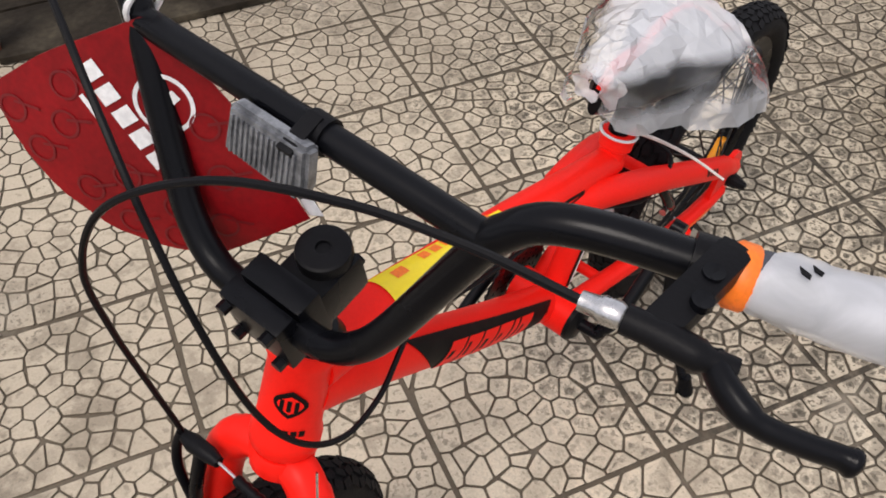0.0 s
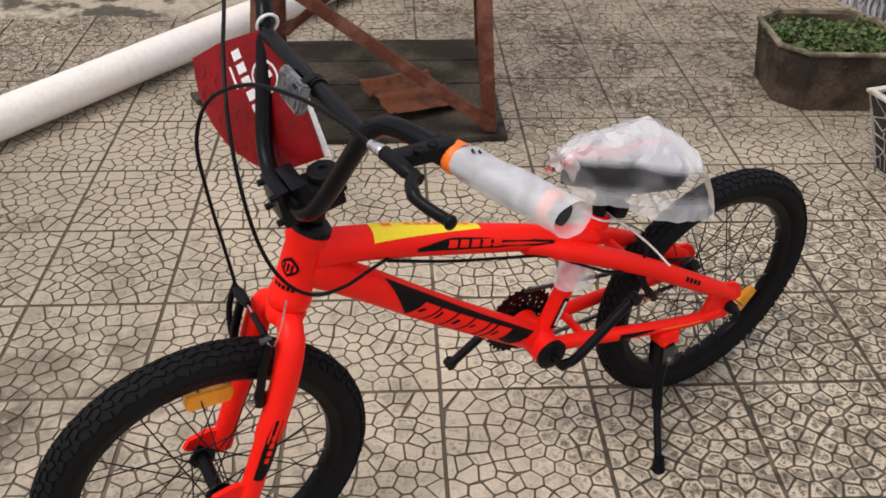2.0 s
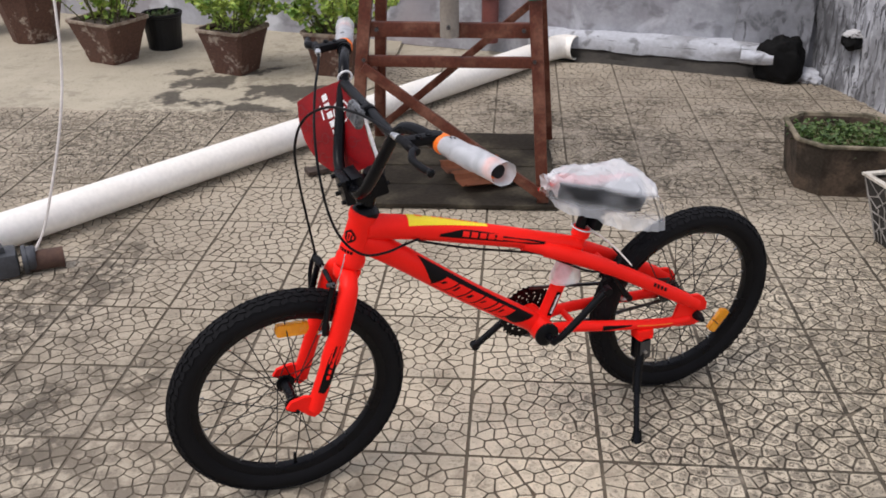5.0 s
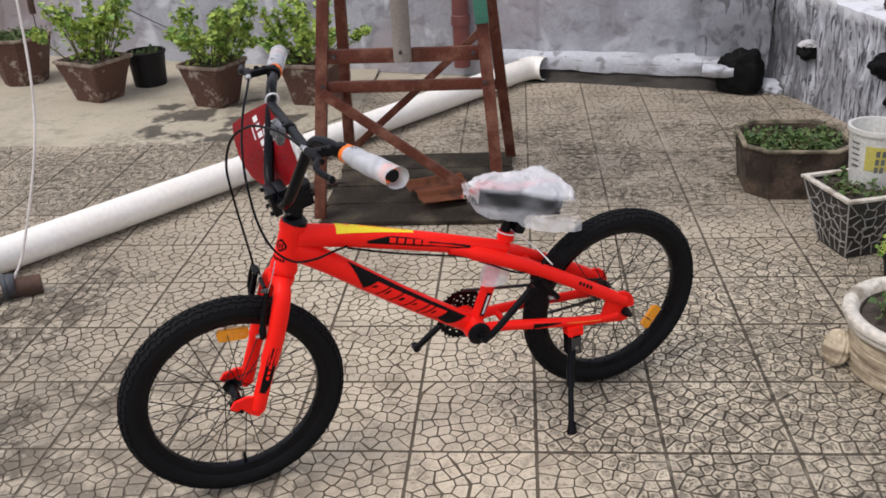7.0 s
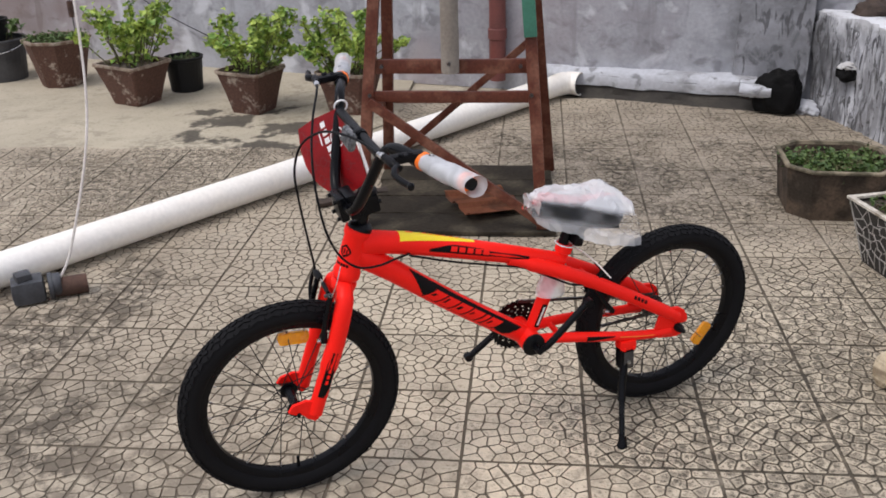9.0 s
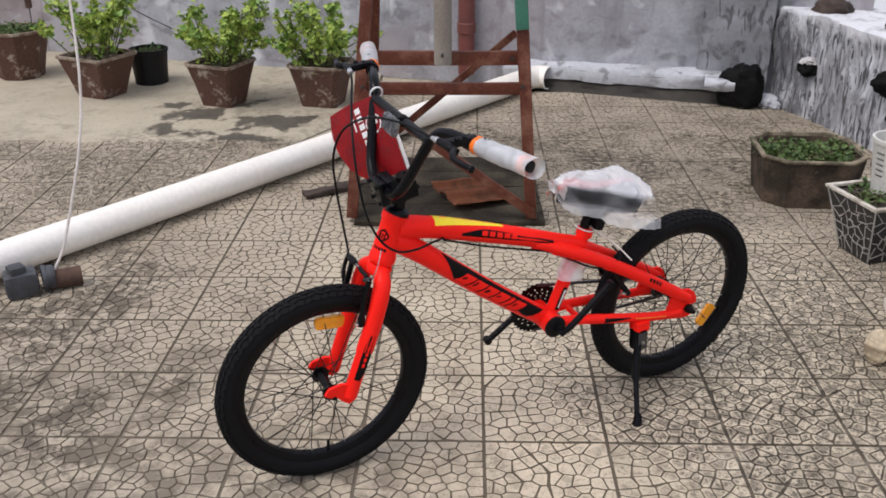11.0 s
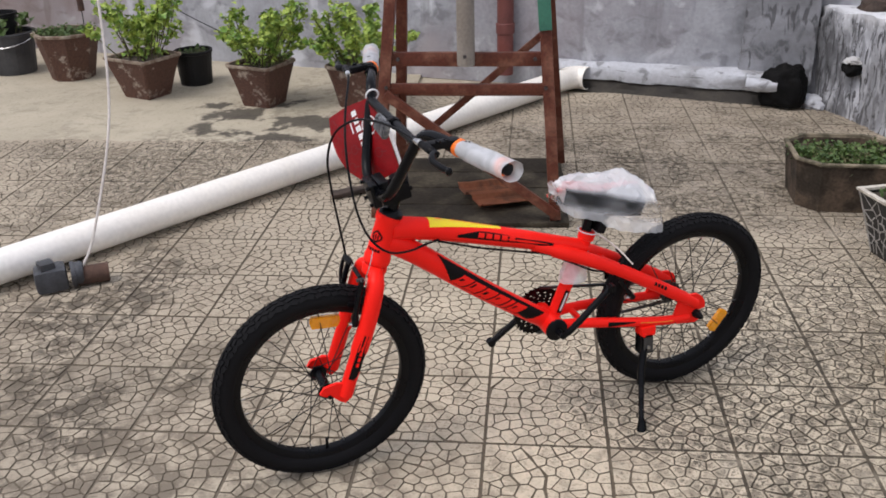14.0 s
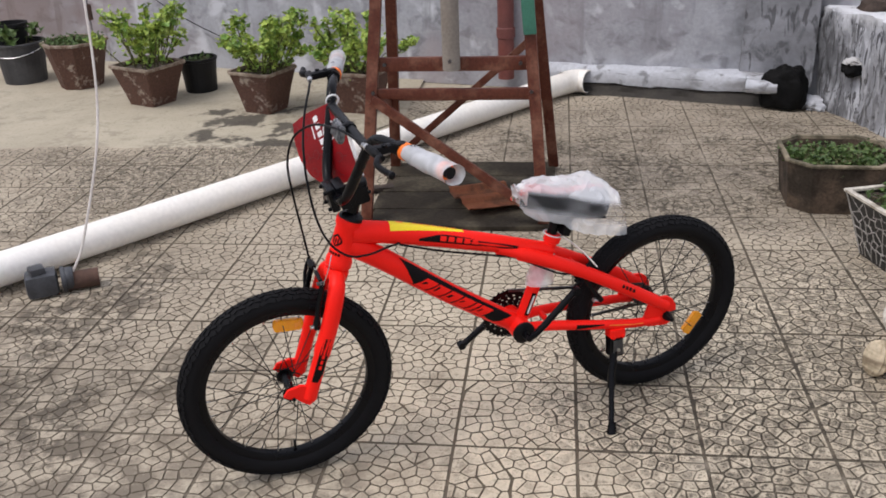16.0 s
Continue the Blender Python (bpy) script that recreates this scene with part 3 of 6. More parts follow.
for s in (-1, 1):
    pts = [grip_axis(s * w) for w in (0.264, 0.276, 0.292, 0.322, 0.352, 0.372)]
    part("grip", tube(B(), pts, [0.0155, 0.0165, 0.0155, 0.017, 0.0165, 0.0155], 18), GREYGRIP, bar)
    part("grip_ring", tube(B(), [grip_axis(s * w) for w in (0.254, 0.256, 0.264, 0.266)], [0.0155, 0.0172, 0.0172, 0.0155], 22), RING, bar, "orange rubber ring")
    part("grip_ring", tube(B(), [grip_axis(s * w) for w in (0.362, 0.364, 0.373, 0.375)], [0.0150, 0.0162, 0.0162, 0.0135], 22), RING, bar)
    film_sleeve = part("grip_sleeve", sleeve(s), SLEEVE, bar, "milky crumpled protective film sleeve")
    for w, dx, tw in ((0.285, 0.006, 0.0042), (0.289, 0.002, 0.0034)):
        part("tear", plate(B(), [(-tw, -0.001), (0.0, -0.0022), (tw, 0.0), (0.002, 0.002)], 0.0008, Matrix.Translation(grip_axis(s * w) + Vector((dx, 0, 0.0212))) @ Matrix.Rotation(0.9, 4, "Z")), PLASTIC, film_sleeve, "small dark tear in the film")
    # brake lever
    bm = B()
    tube(bm, [grip_axis(s * 0.236), grip_axis(s * 0.255)], 0.0152, 18)
    box(bm, (0.068, 0.020, 0.016), pose(0.789, s * 0.250, 0.9005, 0, 5, s * -6), 0.007)
    tube(bm, curve_points([(0.812, s * 0.284, 0.895), (0.817, s * 0.268, 0.897), (0.820, s * 0.250, 0.8985), (0.823, s * 0.232, 0.8985)], 5), [0.0065] * 5 + [0.0082] * 6 + [0.0076] * 5, 12)
    lv = part("brake_lever", bm, PLASTIC, bar, "black plastic brake lever")
    blade = curve_points([(0.812, s * 0.272, 0.894), (0.822, s * 0.286, 0.893), (0.826, s * 0.302, 0.890), (0.820, s * 0.322, 0.887), (0.814, s * 0.338, 0.886), (0.812, s * 0.347, 0.885)], 5)
    part("blade", tube(B(), blade, [0.0085] * 10 + [0.007] * 11 + [0.0075, 0.0085, 0.0085, 0.0075, 0.004], 12, flat=0.8), BLACK, lv)
    part("barrel_adjuster", tube(B(), [(0.823, s * 0.232, 0.8985), (0.8235, s * 0.229, 0.8985), (0.825, s * 0.221, 0.898), (0.8255, s * 0.219, 0.898), (0.827, s * 0.211, 0.8975)], [0.0056, 0.0068, 0.0068, 0.0056, 0.005], 14), STEEL, lv, "bright metal cable barrel")
    for x, w in ((0.781, 0.252), (0.799, 0.256)):
        part("screw", tube(B(), [(x, s * w, 0.906), (x, s * w, 0.9105), (x, s * w, 0.9085)], [0.0058, 0.0055, 0.0032], 12), BLACK, lv)

# clear reflector on the crossbar
bm = plate(B(), [(-0.033, -0.017), (0.029, -0.021), (0.035, -0.012), (0.033, 0.018), (-0.030, 0.018)], 0.013, pose(0.820, -0.002, 0.852, 78, 0, 90))
bmesh.ops.bevel(bm, geom=bm.edges[:], offset=0.003, segments=2, affect="EDGES")
refl = part("front_reflector", bm, CLEAR, bar, "clear ribbed plastic front reflector")
for face_side in (-1, 1):
    for k in range(13):
        part("lens_rib", box(B(), (0.002, 0.026, 0.002), pose(0.820, -0.002, 0.852, 78, 0, 90) @ pose(-0.025 + 0.0042 * k, -0.001, face_side * 0.0074), 0.0008), CLEAR, refl)
part("reflector_bracket", box(B(), (0.030, 0.012, 0.006), pose(0.812, 0.016, 0.868, 0, 20, 0), 0.002), PLASTIC, refl)
part("zip_tie", tube(B(), [Vector((0.796, -0.139, 0.872)) + Vector((0.014 * math.cos(a), 0.004 * math.sin(a), 0.014 * math.sin(a))) for a in (2 * math.pi * k / 16 for k in range(16))], 0.0022, 6, closed=True), WHITE, bar, "white plastic zip tie")

# cables
def cable(name, pts, r=0.0026, material=None, label="", n=10):
    return part(name, tube(B(), curve_points([with_bar(p) for p in pts], n), r, 8), material or PLASTIC, bike, label)


cable("front_brake_cable", [(0.827, 0.211, 0.8975), (0.836, 0.152, 0.897), (0.852, 0.085, 0.892), (0.878, 0.010, 0.875), (0.905, -0.052, 0.830), (0.917, -0.078, 0.765), (0.910, -0.084, 0.690), (0.898, -0.080, 0.600), (0.891, -0.074, 0.545), (0.890, -0.071, 0.526)], label="black outer cable looping to the front brake")
cable("rear_brake_cable", [(0.827, -0.211, 0.8975), (0.841, -0.168, 0.890), (0.868, -0.10, 0.862), (0.888, -0.04, 0.812), (0.893, 0.002, 0.745), (0.884, 0.030, 0.670), (0.862, 0.048, 0.618), (0.826, 0.056, 0.588), (0.780, 0.050, 0.580), (0.735, 0.034, 0.580), (0.700, 0.020, 0.578)], label="black outer cable looping to the frame")
cable("frame_cable", [(0.700, 0.019, 0.573), (0.60, 0.021, 0.538), (0.50, 0.020, 0.508), (0.42, 0.020, 0.484), (0.37, 0.030, 0.460), (0.30, 0.048, 0.428), (0.25, 0.050, 0.428), (0.22, 0.040, 0.440), (0.225, 0.010, 0.455)])
part("noodle", tube(B(), curve_points([(0.890, -0.072, 0.532), (0.897, -0.075, 0.512), (0.904, -0.070, 0.488), (0.908, -0.056, 0.460)], 5), 0.0046, 10), PLASTIC, bike, "black curved cable guide")
part("cable_boot", tube(B(), [(0.890, -0.072, 0.527), (0.890, -0.058, 0.528), (0.889, -0.040, 0.529), (0.889, -0.028, 0.530)], [0.005, 0.0085, 0.0075, 0.005], 12), PLASTIC, bike)
part("bare_wire", tube(B(), [(0.889, -0.030, 0.530), (0.891, 0.050, 0.532)], 0.0014, 6), STEEL, bike, "bare steel brake wire")
part("rubber_bellows", tube(B(), [Vector((0.890, -0.006, 0.531)).lerp(Vector((0.891, 0.042, 0.532)), k / 12) for k in range(13)], [0.0042, 0.0052] * 6 + [0.0042], 10), PLASTIC, bike)
part("wire_tail", tube(B(), curve_points([(0.893, 0.050, 0.531), (0.893, 0.064, 0.534), (0.891, 0.076, 0.545), (0.880, 0.077, 0.575), (0.868, 0.068, 0.606)], 5), 0.0011, 6), STEEL, bike)
part("anchor_bolt", tube(B(), [(0.886, 0.049, 0.531), (0.902, 0.049, 0.531)], 0.0048, 6), DARKSTEEL, bike)
ARM = {"front_brake": [(0.911, 0.050, 0.420), (0.909, 0.052, 0.440), (0.903, 0.052, 0.475), (0.894, 0.050, 0.510), (0.888, 0.049, 0.532)]}
for name, x, z, ang in (("front_brake", 0.900, 0.458, -17), ("rear_brake", 0.200, 0.375, 30)):
    for s in (-1, 1):
        m = Matrix.Translation((x, 0, z)) @ Matrix.Rotation(radians(ang), 4, "Y")
        if name in ARM:
            bm = tube(B(), curve_points([(px, s * py, pz) for px, py, pz in ARM[name]], 4), [0.0085] * 5 + [0.0065] * 12, 10)
        else:
            bm = tube(B(), [m @ Vector(p) for p in curve_points([(0.012, s * 0.050, -0.045), (0.017, s * 0.052, -0.01), (0.016, s * 0.046, 0.025), (0.013, s * 0.038, 0.045)], 4)], [0.008] * 4 + [0.0065] * 9, 10)
        arm = part(name + "_arm", bm, BLACK, bike)
        part("brake_pad", box(B(), (0.045, 0.012, 0.011), m @ pose(-0.004, s * 0.028, 0.0), 0.003), PLASTIC, arm)
        foot = Vector((0.913, s * 0.050, 0.424)) if name in ARM else m @ Vector((0.02, s * 0.052, -0.035))
        part("bolt", tube(B(), [foot, foot + Vector((0.012, 0, 0.002))], 0.005, 8), STEEL, arm)


# ---- painted bands and lettering bars ----
def band(name, path, r, u0, u1, low, high, material, label="", out=0.0007, n=16, m=6, parent=None, slant=0.0):
    """A patch wrapped on a tube of radius r along path, between angles low(u) and high(u) from its left flank upwards."""
    p = [Vector(v) for v in path]
    L = [0.0]
    for a, b in zip(p, p[1:]):
        L.append(L[-1] + (b - a).length)

    def at(u):
        d = u * L[-1]
        for k in range(len(p) - 1):
            if d <= L[k + 1] or k == len(p) - 2:
                f = (d - L[k]) / (L[k + 1] - L[k])
                return p[k].lerp(p[k + 1], f), (p[k + 1] - p[k]).normalized(), u
    bm = B()
    grid = []
    for i in range(n + 1):
        f = i / n
        row = []
        for k in range(m + 1):
            c, d, u = at(u0 + (u1 - u0) * f + slant * k / m)
            side_ = Vector((0, 1, 0))
            up = side_.cross(d) if d.x < 0 else d.cross(side_)
            up = up if up.z > 0 else -up
            rr = (r[0] + (r[1] - r[0]) * u if isinstance(r, tuple) else r) + out
            a = radians(low(f) + (high(f) - low(f)) * k / m)
            row.append(bm.verts.new(c + (side_ * math.cos(a) + up * math.sin(a)) * rr))
        grid.append(row)
    for a, b in zip(grid, grid[1:]):
        for k in range(m):
            bm.faces.new((a[k], a[k + 1], b[k + 1], b[k]))
    bmesh.ops.remove_doubles(bm, verts=bm.verts[:], dist=1e-6)
    return part(name, bm, material, parent or frame_ob, label)


TT = curve_points([(0.806, 0, 0.617), (0.70, 0, 0.594), (0.5, 0, 0.533), (0.40, 0, 0.501), (0.31, 0, 0.473)], 6)
DT = curve_points([(0.815, 0, 0.590), (0.74, 0, 0.538), (0.58, 0, 0.413), (0.40, 0, 0.284)], 6)
TR, DR = (0.027, 0.0185), (0.0262, 0.0236)
band("decal", DT, DR, 0.24, 0.93, lambda f: 62 - 92 * min(1, f * 5.5) + 24 * max(0, min(1, (f - 0.2) * 8)) - 30 * max(0, min(1, (f - 0.72) * 8)) + (80 * (f - 0.9) / 0.1 if f > 0.9 else 0), lambda f: 64 - 14 * max(0, (f - 0.3) * 1.5), DECAL, "black decal band on the down tube", n=28)
letters = [(0.365, 0.066), (0.440, 0.068), (0.517, 0.068), (0.594, 0.068), (0.672, 0.024), (0.706, 0.066)]
for k, (u, w) in enumerate(letters):
    band("lettering_edge", DT, DR, u - 0.006, u + w + 0.006, lambda f: -34, lambda f: 36, DECAL, out=0.0010, n=4, slant=0.050)
    band("lettering_bar", DT, DR, u, u + w, lambda f: -31, lambda f: 33, RED, out=0.0014, n=4, slant=0.047)
    if w > 0.03:
        band("lettering_slit", DT, DR, u + w * 0.40, u + w * (0.56 if k % 2 else 0.64), lambda f: -10 + 6 * (k % 3 == 0), lambda f: 12 + 8 * (k % 3 == 1), DECAL, out=0.0018, n=2, slant=0.018)
band("sticker", TT, TR, 0.16, 0.52, lambda f: 30 + 42 * f, lambda f: 128 - 22 * f, YELLOW, "yellow model sticker on the top tube", n=14, m=10)
for k in range(7):
    band("lettering_bar", TT, TR, 0.27 + 0.032 * k, 0.292 + 0.032 * k, lambda f: 92, lambda f: 112, RING, out=0.0013, n=2)
band("sticker_emblem", TT, TR, 0.195, 0.225, lambda f: 86, lambda f: 108, RING, out=0.0013, n=2)
band("decal", TT, TR, 0.30, 0.80, lambda f: -10 + 6 * f, lambda f: 4 + 34 * min(1, f * 5) - 26 * max(0, f - 0.35), DECAL, "black decal band on the top tube", n=18)
for k in range(5):
    band("lettering_bar", TT, TR, 0.40 + 0.04 * k, 0.43 + 0.04 * k, lambda f: 2, lambda f: 30, RED, out=0.0013, n=2)
HTP = [HT, HB]
band("head_badge", HTP, 0.0268, 0.30, 0.58, lambda f: 55 - 30 * math.sin(math.pi * f), lambda f: 55 + 30 * math.sin(math.pi * f), DECAL, "round black head badge", n=10)
band("head_badge_field", HTP, 0.0268, 0.35, 0.53, lambda f: 55 - 22 * math.sin(math.pi * f), lambda f: 55 + 22 * math.sin(math.pi * f), RED, out=0.0013, n=8)
for k in range(3):
    band("head_badge_bar", HTP, 0.0268, 0.39, 0.50, lambda f: 41 + 12 * k, lambda f: 48 + 12 * k, DECAL, out=0.0018, n=2)
for k in range(5):
    band("head_lettering", HTP, 0.0268, 0.70, 0.76, lambda f: 22 + 14 * k, lambda f: 32 + 14 * k, DECAL, out=0.0014, n=2)
FL = [(0.884, 0.057, 0.42), (0.915, 0.057, 0.33), (0.938, 0.057, 0.262)]
band("decal", FL, 0.0188, 0.12, 0.80, lambda f: -30 + 40 * max(0, f * 3 - 2.4), lambda f: 35 - 30 * max(0, 0.3 - f), DECAL, "black decal on the fork leg", n=10, parent=fork_ob)
for k in range(4):
    band("lettering_bar", FL, 0.0188, 0.28 + 0.085 * k, 0.34 + 0.085 * k, lambda f: -4, lambda f: 14, RED, out=0.0013, n=2, parent=fork_ob)
CS = curve_points([(0.39, 0.022, 0.278), (0.33, 0.036, 0.279), (0.22, 0.052, 0.265), (0.10, 0.062, 0.247), (0.02, 0.064, 0.242)], 6)
band("decal", CS, (0.0135, 0.0115), 0.36, 0.56, lambda f: -30 + 50 * f, lambda f: 30, DECAL, n=6)
band("stripe", CS, (0.0135, 0.0115), 0.60, 0.86, lambda f: 12, lambda f: 24, RING, n=6)
SS = curve_points([(0.33, 0.031, 0.462), (0.24, 0.045, 0.420), (0.12, 0.058, 0.352), (0.028, 0.064, 0.296), (0.004, 0.064, 0.280)], 6)
for k in range(4):
    band("lettering_bar", SS, 0.0165, 0.56 + 0.03 * k, 0.58 + 0.03 * k, lambda f: 5, lambda f: 35, DECAL, n=2)

# film left on the seat tube
bm = B()
rings = []
for i in range(12):
    t0 = i / 11
    c = Vector((0.326, 0, 0.462)).lerp(Vector((0.340, 0.004, 0.392)), t0)
    ring = []
    for k in range(18):
        a = 2 * math.pi * k / 18
        r = (0.020 + 0.008 * t0) * (1 + 0.22 * noise.noise(Vector((math.cos(a) * 2, math.sin(a) * 2, t0 * 5))))
        ring.append(bm.verts.new(c + Vector((math.cos(a) * r * 1.35, math.sin(a) * r, 0))))
    rings.append(ring)
for a, b in zip(rings, rings[1:]):
    for k in range(18):
        bm.faces.new((a[k], a[(k + 1) % 18], b[(k + 1) % 18], b[k]))
part("seat_tube_film", bm, SLEEVE, bike, "milky protective film round the seat tube")
ST = [(0.350, 0, 0.385), (0.384, 0, 0.29)]
band("decal", ST, 0.0165, 0.18, 0.80, lambda f: -22, lambda f: 22, DECAL, "black and white decal on the seat tube", n=6)
band("decal_bar", ST, 0.0165, 0.24, 0.74, lambda f: -10, lambda f: 8, WHITE, out=0.0013, n=4)
part("zip_tie", tube(B(), [Vector((0.306, 0, 0.516)) + Vector((0.022 * math.cos(a), 0.022 * math.sin(a), 0.006 * math.cos(a))) for a in (2 * math.pi * q / 20 for q in range(20))], 0.0018, 6, closed=True), WHITE, bike)
part("zip_tie_tail", tube(B(), curve_points([(0.290, 0.018, 0.514), (0.278, 0.045, 0.508), (0.262, 0.080, 0.494), (0.246, 0.118, 0.472)], 5), (0.0024, 0.0016), 6), CORD, bike, "long cream zip tie tail")
part("seat_clamp", box(B(), (0.022, 0.03, 0.026), pose(0.281, 0.014, 0.530, 0, -17, 0), 0.005), PLASTIC, bike)

# ---- film bag over the saddle ----
bag = thing("plastic_bag", bike.matrix_world.copy(), "clear crumpled plastic bag tied over the saddle", "plastic bag")
# x along the saddle, half width, hem height, ridge height, ridge offset
DRAPE = [(0.416, 0.014, 0.598, 0.632, 0.0), (0.400, 0.028, 0.582, 0.648, 0.0), (0.370, 0.040, 0.572, 0.652, -0.003), (0.335, 0.050, 0.570, 0.656, -0.008), (0.292, 0.064, 0.564, 0.658, -0.012), (0.250, 0.084, 0.562, 0.662, -0.014), (0.210, 0.096, 0.566, 0.668, -0.018), (0.182, 0.100, 0.570, 0.658, -0.016), (0.163, 0.092, 0.574, 0.644, -0.010), (0.148, 0.070, 0.580, 0.616, -0.006)]
bm = B()
rows = []
across = 20
crease = random.Random(77)
for i in range(26):
    f = i / 25 * (len(DRAPE) - 1)
    k = min(int(f), len(DRAPE) - 2)
    f -= k
    f = f * f * (3 - 2 * f) * 0.4 + f * 0.6
    x, w, low, high, off = (a + (b - a) * f for a, b in zip(DRAPE[k], DRAPE[k + 1]))
    row = []
    for j in range(across + 1):
        a = math.pi * j / across
        up = math.sin(a)
        y = w * math.cos(a) * (1 + 0.20 * (1 - up)) + off * up
        p = Vector((x, y, low + (high - low) * up ** 0.92))
        big = abs(noise.noise(Vector((p.x * 15, p.y * 15, p.z * 9)))) - 0.16
        fine = abs(noise.noise(Vector((p.x * 40 + p.z * 45, p.y * 30, p.z * 14 + 5)))) - 0.16
        out = Vector((0, math.cos(a), up))
        p += out * (0.010 * big + 0.006 * fine) * min(1, w / 0.06)
        p += Vector((crease.uniform(-1, 1), crease.uniform(-1, 1), crease.uniform(-1, 1))) * 0.0022
        p.z += (1 - up) ** 3 * 0.012 * noise.noise(Vector((x * 40, 3 if j < across / 2 else 8, 0)))
        row.append(bm.verts.new(p))
    rows.append(row)
for a, b in zip(rows, rows[1:]):
    for j in range(across):
        if crease.random() < 0.5:
            bm.faces.new((a[j], b[j], b[j + 1]))
            bm.faces.new((a[j], b[j + 1], a[j + 1]))
        else:
            bm.faces.new((a[j], b[j], a[j + 1]))
            bm.faces.new((b[j], b[j + 1], a[j + 1]))
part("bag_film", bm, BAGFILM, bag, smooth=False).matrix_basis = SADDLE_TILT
bm = B()
rings = []
for i in range(8):
    c = Vector((0.396, 0.002, 0.618)).lerp(Vector((0.418, -0.004, 0.620)), i / 7)
    r = (0.026, 0.018, 0.012, 0.008, 0.010, 0.013, 0.015, 0.016)[i]
    rings.append([bm.verts.new(c + Vector((0.3 * r * math.sin(a), r * math.cos(a) * (1 + 0.16 * math.sin(5 * a)), r * math.sin(a) * (1 + 0.16 * math.sin(5 * a))))) for a in (2 * math.pi * k / 24 for k in range(24))])
for a, b in zip(rings, rings[1:]):
    for k in range(24):
        bm.faces.new((a[k], a[(k + 1) % 24], b[(k + 1) % 24], b[k]))
part("gathered_neck", bm, FILM, bag, "gathered neck of the bag").matrix_basis = SADDLE_TILT

# ---- red card tag tied to the handlebar ----
tag = thing("swing_tag", bike.matrix_world.copy(), "glossy red card tag with printed bicycles tied to the handlebar", "tag")
TA, TB, TC = (with_bar(p) for p in ((0.868, -0.236, 0.794), (0.792, -0.130, 0.872), (0.772, -0.023, 0.736)))
tx = (TC - TA).normalized()
tn = (TB - TA).cross(TC - TA).normalized()
ty = tn.cross(tx)
if ty.z < 0:
    ty = -ty
if tn.dot(Vector((0.87, 0.45, 0.2))) < 0:
    tn = -tn


def on_tag(a, b, lift=0.0):
    """a along the lower diagonal, b upwards, in metres; the card curls a little."""
    curl = 0.010 * math.sin(max(0, min(1, a / 0.24)) * math.pi) - 1.2 * min(0.0, b) ** 2
    return TA + tx * a + ty * b + tn * (curl + lift)


tl = (TC - TA).length
flat_out = [(0.0, 0.0), (0.036, 0.045), ((TB - TA).dot(tx), (TB - TA).dot(ty)), (0.172, 0.066), (tl, 0.0), (0.186, -0.062), (0.150, -0.074), (0.105, -0.077), (0.060, -0.062), (0.026, -0.036)]


def card(lift, thick):
    bm = B()
    n = 22
    xs = [tl * i / n for i in range(n + 1)]

    def span(a):
        ys = []
        for k in range(len(flat_out)):
            (x0, y0), (x1, y1) = flat_out[k - 1], flat_out[k]
            if min(x0, x1) - 1e-9 <= a <= max(x0, x1) + 1e-9 and abs(x1 - x0) > 1e-9:
                ys.append(y0 + (y1 - y0) * (a - x0) / (x1 - x0))
        return min(ys), max(ys)
    top, low = [], []
    for a in xs:
        y0, y1 = span(a)
        row = [on_tag(a, y0 + (y1 - y0) * j / 10, lift) for j in range(11)]
        top.append([bm.verts.new(p) for p in row])
        low.append([bm.verts.new(p - tn * thick) for p in row])
    for i in range(n):
        for j in range(10):
            bm.faces.new((top[i][j], top[i + 1][j], top[i + 1][j + 1], top[i][j + 1]))
            bm.faces.new((low[i][j], low[i][j + 1], low[i + 1][j + 1], low[i + 1][j]))
        for j in (0, 10):
            bm.faces.new((top[i][j], top[i + 1][j], low[i + 1][j], low[i][j]))
    bmesh.ops.remove_doubles(bm, verts=bm.verts[:], dist=1e-5)
    return bm


part("card", card(0.0, 0.0012), TAG, tag)


def print_ring(name, a, b, r, w, material):
    bm = B()
    n = 28
    rr = [[bm.verts.new(on_tag(a + q * math.cos(t), b + q * math.sin(t), 0.0009)) for t in (2 * math.pi * k / n for k in range(n))] for q in (r - w, r)]
    for k in range(n):
        bm.faces.new((rr[0][k], rr[0][(k + 1) % n], rr[1][(k + 1) % n], rr[1][k]))
    part(name, bm, material, tag)


def print_bar(name, a, b, along, across, turn, material):
    bm = B()
    c, s_ = math.cos(radians(turn)), math.sin(radians(turn))
    vs = [bm.verts.new(on_tag(a + x * c - y * s_, b + x * s_ + y * c, 0.0011)) for x, y in ((-along / 2, -across / 2), (along / 2, -across / 2), (along / 2, across / 2), (-along / 2, across / 2))]
    bm.faces.new(vs)
    part(name, bm, material, tag)


